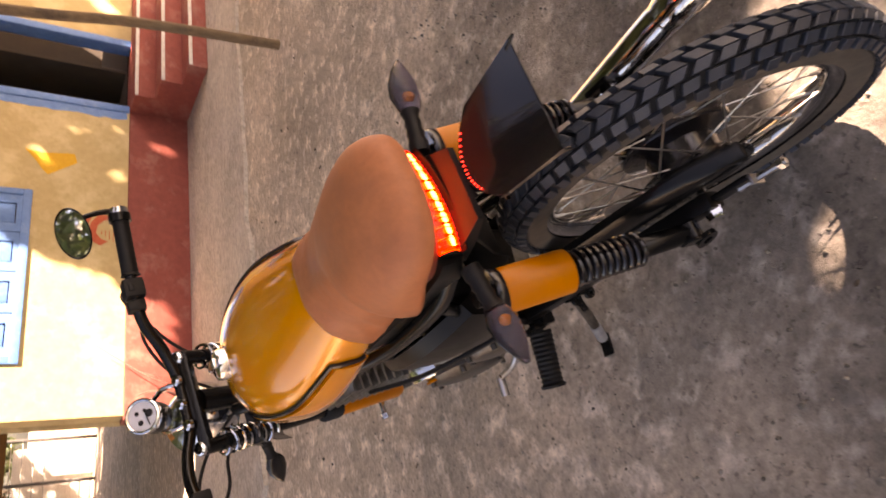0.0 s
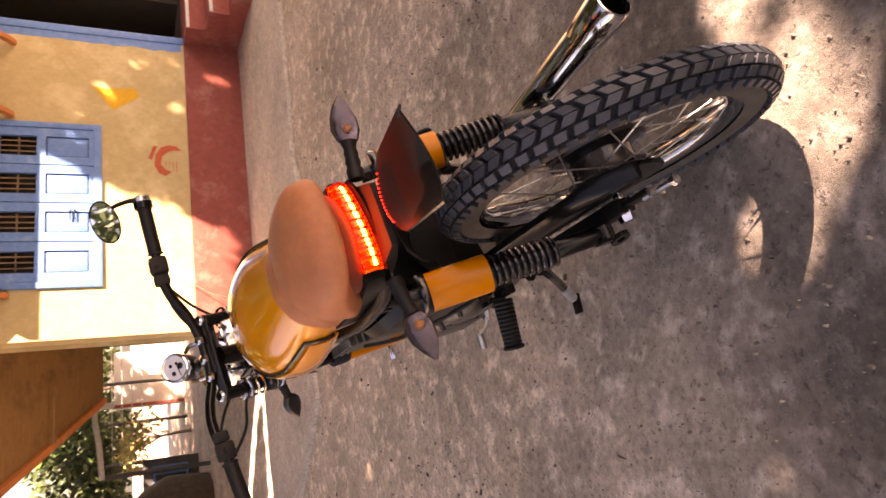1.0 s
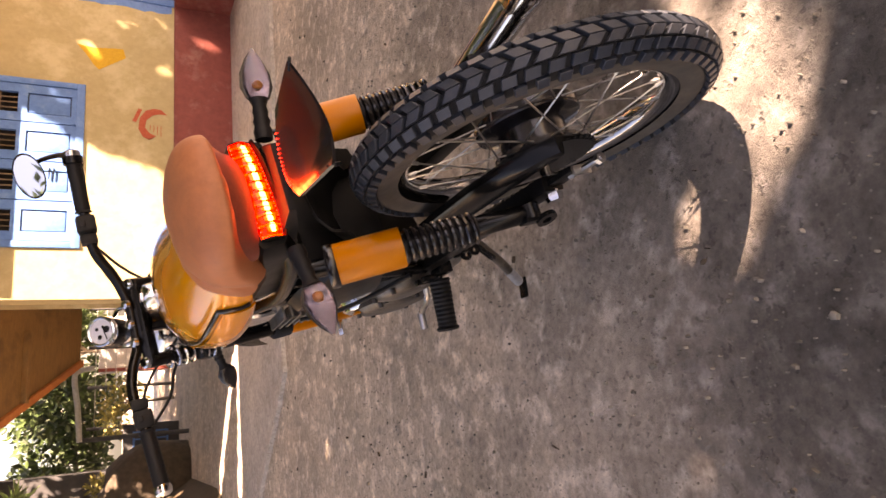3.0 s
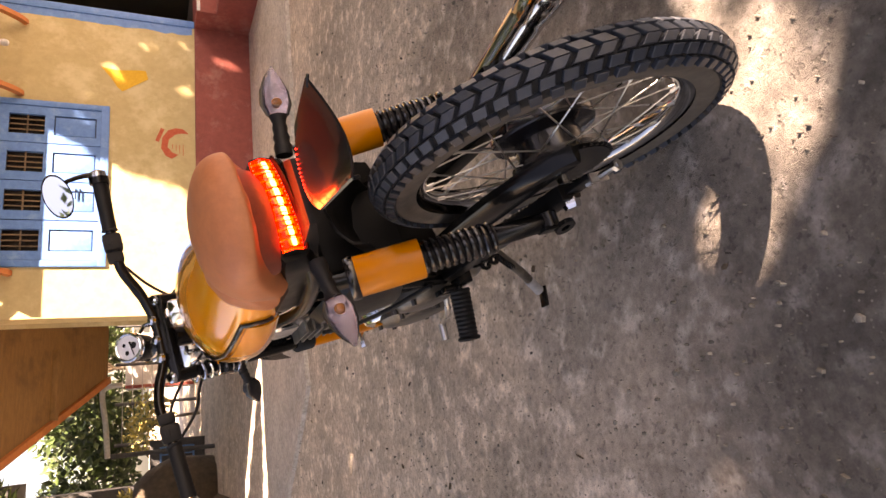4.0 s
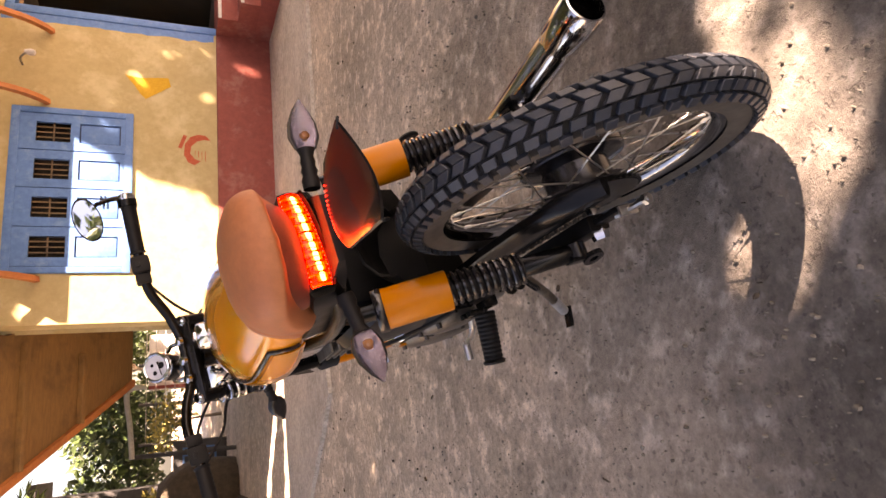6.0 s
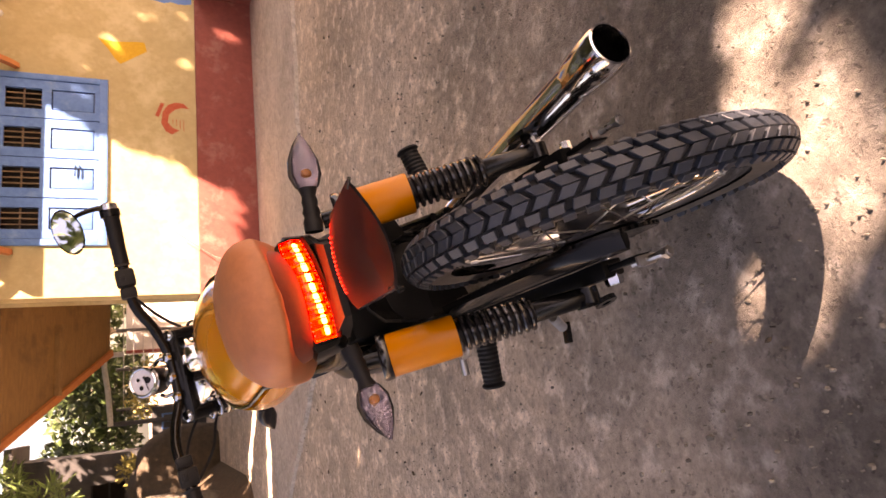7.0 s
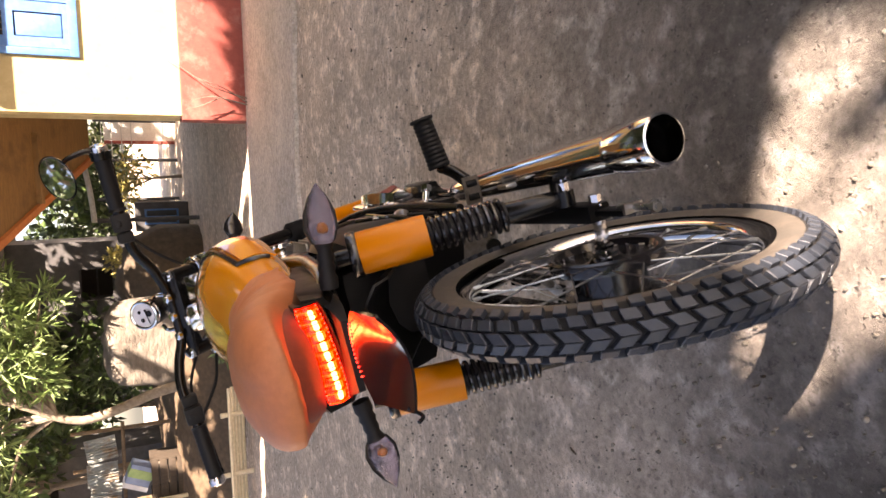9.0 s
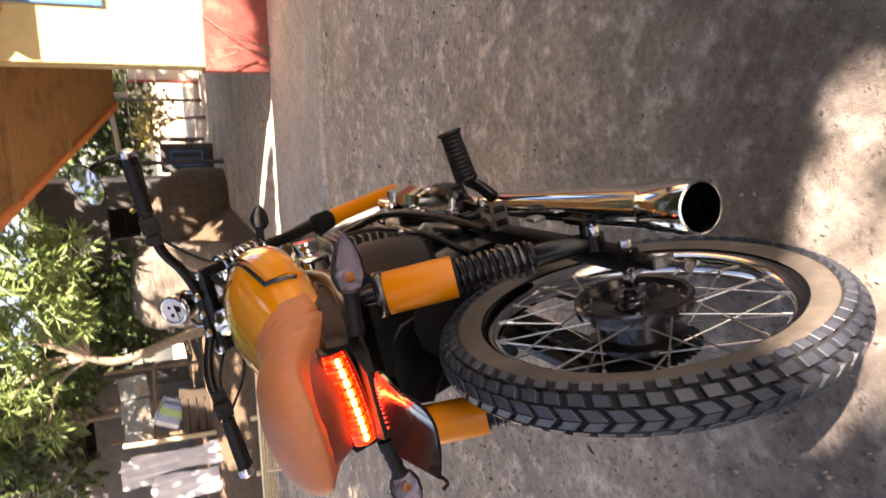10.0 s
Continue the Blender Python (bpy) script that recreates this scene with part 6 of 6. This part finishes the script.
def build_yard_things():
    # low edging of bamboo rods on pegs
    rail = thing("bamboo_edging", "low edging of pale dry bamboo rods on pegs", "edging", (-1.75, 5.5, 0))
    rng = np.random.default_rng(5)
    for k in range(5):
        bm = B()
        y = -0.04 * k
        tube(bm, [(0, y + 0.02, 0.05 + 0.035 * k), (-1.2, y - 0.08 + rng.uniform(-0.03, 0.03), 0.06 + 0.035 * k), (-3.6, y - 0.35, 0.05 + 0.035 * k)], 0.016, 8)
        part("rod", bm, BAMBOO, rail)
    for k in range(5):
        bm = B()
        tube(bm, [(-0.25 - 0.55 * k, -0.12 - 0.05 * k, -0.05), (-0.25 - 0.55 * k, -0.13 - 0.05 * k, 0.25 + 0.05 * rng.random())], 0.024, 8, steps=1)
        part("peg", bm, BAMBOO, rail)
    # corrugated tin sheets on a frame
    for k, (x, z) in enumerate(((-2.70, 1.37), (-2.98, 1.37), (-3.22, 1.35))):
        bm = B()
        grid = []
        for i in range(25):
            u = -0.13 + 0.26 * i / 24
            grid.append([(u, 0.012 * math.sin(i * 2.0), -0.15), (u, 0.012 * math.sin(i * 2.0), 0.15)])
        sheet(bm, grid, 0.002)
        ob = solid("tin_sheet", "weathered grey corrugated tin sheet propped on the bank", "tin sheet", bm, TIN, group="tin sheets")
        ob.matrix_world = pose(x, 7.0, z - 0.05, 0, 6 * (k - 1), 0)
    rack = thing("tin_rack", "rough wooden rack carrying tin sheets", "rack", (-2.95, 7.06, 0.5))
    for x in (-0.42, 0.0, 0.42):
        bm = B()
        tube(bm, [(x, 0, 0), (x + 0.02, 0, 1.1)], 0.022, 7, steps=1)
        part("post", bm, RAW_WOOD, rack)
    bm = B()
    tube(bm, [(-0.5, -0.01, 0.62), (0.5, -0.01, 0.60)], 0.02, 7, steps=1)
    part("rail", bm, RAW_WOOD, rack)
    # carton
    carton = thing("carton", "blue and green printed carton lying on the rack shelf", "box", m=pose(-3.0, 6.72, 0.86, 0, 25, 0))
    bm = B()
    rbox(bm, (0, 0, 0.12), (0.26, 0.2, 0.24), 0.008)
    body = part("body", bm, BLUE_BOX, carton)
    bm = B()
    rbox(bm, (0.04, -0.003, 0.12), (0.09, 0.203, 0.245), 0.004)
    part("band", bm, GREEN_BAND, body, "green printed band")
    bm = B()
    rbox(bm, (-0.10, -0.004, 0.12), (0.05, 0.204, 0.246), 0.004)
    part("band", bm, CLOTH_WHITE, body, "white printed band")
    stack = thing("crate", "dark wooden crate under the carton", "crate", (-2.98, 6.75, 0.52))
    for k in range(4):
        bm = B()
        rbox(bm, (0, -0.16, 0.04 + 0.085 * k), (0.42, 0.02, 0.07), 0.004)
        part("slat", bm, DARK_WOOD, stack)
    for x in (-0.2, 0.2):
        bm = B()
        rbox(bm, (x, 0, 0.17), (0.03, 0.30, 0.34), 0.004)
        part("side", bm, DARK_WOOD, stack)
    # cloths hung over a pole
    pole = thing("prop_pole", "pale bamboo pole standing in the bank", "pole", (-3.18, 6.5, 0.4))
    bm = B()
    tube(bm, [(0, 0, 0), (0.01, 0, 0.6), (0.03, 0, 1.05)], 0.025, 8)
    part("pole", bm, BAMBOO, pole)
    for k, (x, z, w, h) in enumerate(((-3.38, 0.92, 0.26, 0.9), (-3.72, 0.86, 0.34, 0.7), (-3.5, 1.35, 0.3, 0.3))):
        bm = B()
        grid = []
        for i in range(13):
            u = -w / 2 + w * i / 12
            grid.append([(u + 0.03 * noise.noise((i * 0.5, j * 0.6, k)), 0.04 * math.sin(i * 1.3 + j * 0.4 + k) + 0.03 * noise.noise((i * 0.4, j * 0.4, k)),
                          -h / 2 + h * j / 9 + 0.05 * noise.noise((i * 0.4, 3, k))) for j in range(10)])
        sheet(bm, grid, 0.004)
        ob = solid("cloth", "crumpled white cloth sheet hanging on the bank", "cloth", bm, CLOTH_WHITE, group="cloths", angle=80)
        ob.location = (x, 6.42 + 0.05 * k, z)
    # low grey block with a blue framed panel
    block = thing("utility_block", "low grey concrete block with a blue framed panel", "concrete block", (-0.36, 10.7, 0))
    bm = B()
    rbox(bm, (0, 0.2, 0.39), (0.46, 0.5, 0.80), 0.01)
    part("body", bm, SHADED_GREY, block)
    bm = B()
    for c, s in (((0, 0, 0.64), (0.24, 0.03, 0.03)), ((0, 0, 0.17), (0.24, 0.03, 0.03)), ((-0.11, 0, 0.405), (0.025, 0.03, 0.44)),
                 ((0.11, 0, 0.405), (0.025, 0.03, 0.44)), ((0, 0, 0.405), (0.02, 0.03, 0.44))):
        rbox(bm, (c[0], c[1] - 0.065, c[2]), s, 0.003)
    part("panel_frame", bm, BLUE_PAINT, block)
    # small far outbuilding with a red corner
    hut = thing("outbuilding", "small white outbuilding with a red corner", "building", (1.45, 13.2, 0))
    bm = B()
    rbox(bm, (0, 0, 0.6), (1.0, 0.6, 1.2), 0.01)
    body = part("wall", bm, WHITE_LINE, hut)
    bm = B()
    rbox(bm, (-0.50, -0.30, 0.6), (0.06, 0.04, 1.2), 0.004)
    part("corner_strip", bm, RED_PLINTH, hut, "red painted corner strip")
    fence = thing("wire_fence", "thin wire fence on grey posts beyond the lane", "fence", (0.9, 12.4, 0))
    for k in range(4):
        bm = B()
        tube(bm, [(-1.0 + 0.7 * k, 0, -0.05), (-1.0 + 0.7 * k, 0, 1.35)], 0.03, 7, steps=1)
        part("post", bm, SHADED_GREY, fence)
    for k in range(4):
        bm = B()
        tube(bm, [(-1.0, 0, 0.75 + 0.16 * k), (1.1, 0, 0.75 + 0.16 * k)], 0.008, 5, steps=1)
        part("wire", bm, WIRE, fence)
    gate = thing("pipe_rail", "white painted pipe rail with a bent end", "rail", (0.15, 9.0, 0))
    bm = B()
    tube(bm, [(0.42, 0, 1.15), (0.40, 0, 1.32), (0.30, 0, 1.38), (-0.10, 0, 1.33), (-0.50, 0, 1.30)], 0.035, 9)
    part("rail", bm, WHITE_LINE, gate)
    bm = B()
    tube(bm, [(-0.48, 0.02, -0.05), (-0.48, 0.02, 1.3)], 0.03, 8, steps=1)
    part("post", bm, SHADED_GREY, gate)
    # grey houses
    for at, w, d, h, wins in (((-2.3, 12.6, 0), 3.0, 1.2, 2.75, ((0.75, 1.45, 0.55, 0.5),)),
                              ((-4.9, 9.6, 0.3), 2.8, 1.0, 2.9, ((0.7, 1.85, 0.6, 0.38),))):
        house = thing("grey_house", "plain grey rendered house with a dark window", "house", at)
        wx, wz, ww, wh = wins[0]
        bm = B()
        cells(bm, [-w / 2, wx - ww / 2, wx + ww / 2, w / 2], [-0.35, wz - wh / 2, wz + wh / 2, h], {(1, 1)}, -d / 2, d / 2)
        part("wall", bm, SHADED_GREY, house, angle=30)
        bm = B()
        rbox(bm, (0, -0.1, h + 0.06), (w + 0.5, d + 0.6, 0.12), 0.01)
        part("roof", bm, SHADED_GREY, house)
        bm = B()
        rbox(bm, (wx, 0, wz), (ww, 0.04, wh), 0)
        win = part("window", bm, ROOM_DARKNESS, house, "recessed window with indoor darkness put into its colour")
        bm = B()
        rbox(bm, (wx, -0.05, wz), (ww, 0.04, 0.03), 0)
        part("crossbar", bm, SHADED_GREY, win)
    # wooden pole in front of the door
    bm = B()
    tube(bm, [(2.23, 2.40, -0.05), (2.15, 2.40, 0.75), (2.04, 2.40, 1.35), (1.86, 2.42, 2.9)], [0.030, 0.028, 0.027, 0.024], 10)
    solid("wooden_pole", "slim weathered wooden pole standing in the earth", "pole", bm, RAW_WOOD)
    # dry twigs at the house corner
    twig = thing("dry_twigs", "thin dry twigs leaning at the house corner", "twigs", (0.72, 4.66, 0.02))
    for pts in ([(0.05, 0, 0), (0.15, 0, 0.3), (0.42, 0.05, 0.68)], [(0, 0, 0), (0.05, -0.02, 0.25), (0.02, -0.02, 0.42)],
                [(0.02, 0, 0), (0.12, -0.02, 0.18), (0.2, -0.02, 0.4)], [(0.05, 0, 0.2), (-0.02, 0, 0.35), (-0.05, 0, 0.46)]):
        bm = B()
        tube(bm, pts, [0.006, 0.004, 0.002], 5, steps=4)
        part("twig", bm, BARK, twig)


build_shade_tree()
build_tree((-3.4, -6.2, 0), 2.2, 2.0, LEAF_DARK, 61, "dark leafy tree behind the yard, seen in the mirror", 0.22, 0.5, count=420)
build_tree((-7.2, -5.4, 0), 4.2, 2.0, LEAF_DARK, 62, "tall dark leafy tree at the yard's open side", 0.22, 0.5, count=300)
build_bank()
build_leaning_tree()
build_yard_things()
build_tree((-1.50, 5.82, 0.02), 0.10, 0.13, LEAF_PALE, 63, "small light green weed at the foot of the bank", 0.07, 0.3, count=9000, category="plant")
build_tree((-0.2, 15.5, 0), 1.7, 1.5, LEAF_DARK, 31, "dense dark green tree beyond the lane", 0.2, 0.5, count=900)
build_tree((-1.6, 14.6, 0), 2.0, 1.2, LEAF_DARK, 32, "dark green tree behind the grey house", 0.2, 0.5, count=900)
build_tree((1.8, 16.5, 0), 1.9, 1.6, LEAF_DARK, 33, "dark green tree behind the wire fence", 0.2, 0.5, count=900)
build_tree((0.3, 11.6, 0), 0.6, 0.5, LEAF_DRY, 34, "low yellowish shrub beside the lane", 0.11, 0.4, count=900, category="shrub")
build_tree((-1.1, 10.6, 0), 0.9, 0.35, LEAF_DRY, 35, "low yellow-green shrub beside the concrete block", 0.1, 0.4, count=1200, category="shrub")
build_tree((-5.5, 11.5, 0), 2.4, 1.5, LEAF_DARK, 36, "dark green tree behind the far house", 0.2, 0.5, count=900)
build_tree((-3.4, 10.6, 0.4), 1.0, 0.7, LEAF_DARK, 51, "dense dark shrub growing between the grey houses", 0.16, 0.45, count=1000, category="shrub")
build_tree((-2.3, 9.4, 0.5), 0.4, 0.6, LEAF_DARK, 52, "low dark green shrub behind the boulder", 0.14, 0.45, count=800, category="shrub")
build_tree((-3.2, 12.4, 0), 1.7, 1.4, LEAF_DARK, 53, "dark leafy tree between the grey houses", 0.2, 0.5, count=1100)
build_tree((-3.5, 8.4, 0.4), 1.9, 1.25, LEAF_DARK, 54, "dense dark tree behind the leaning tree", 0.18, 0.45, count=900)
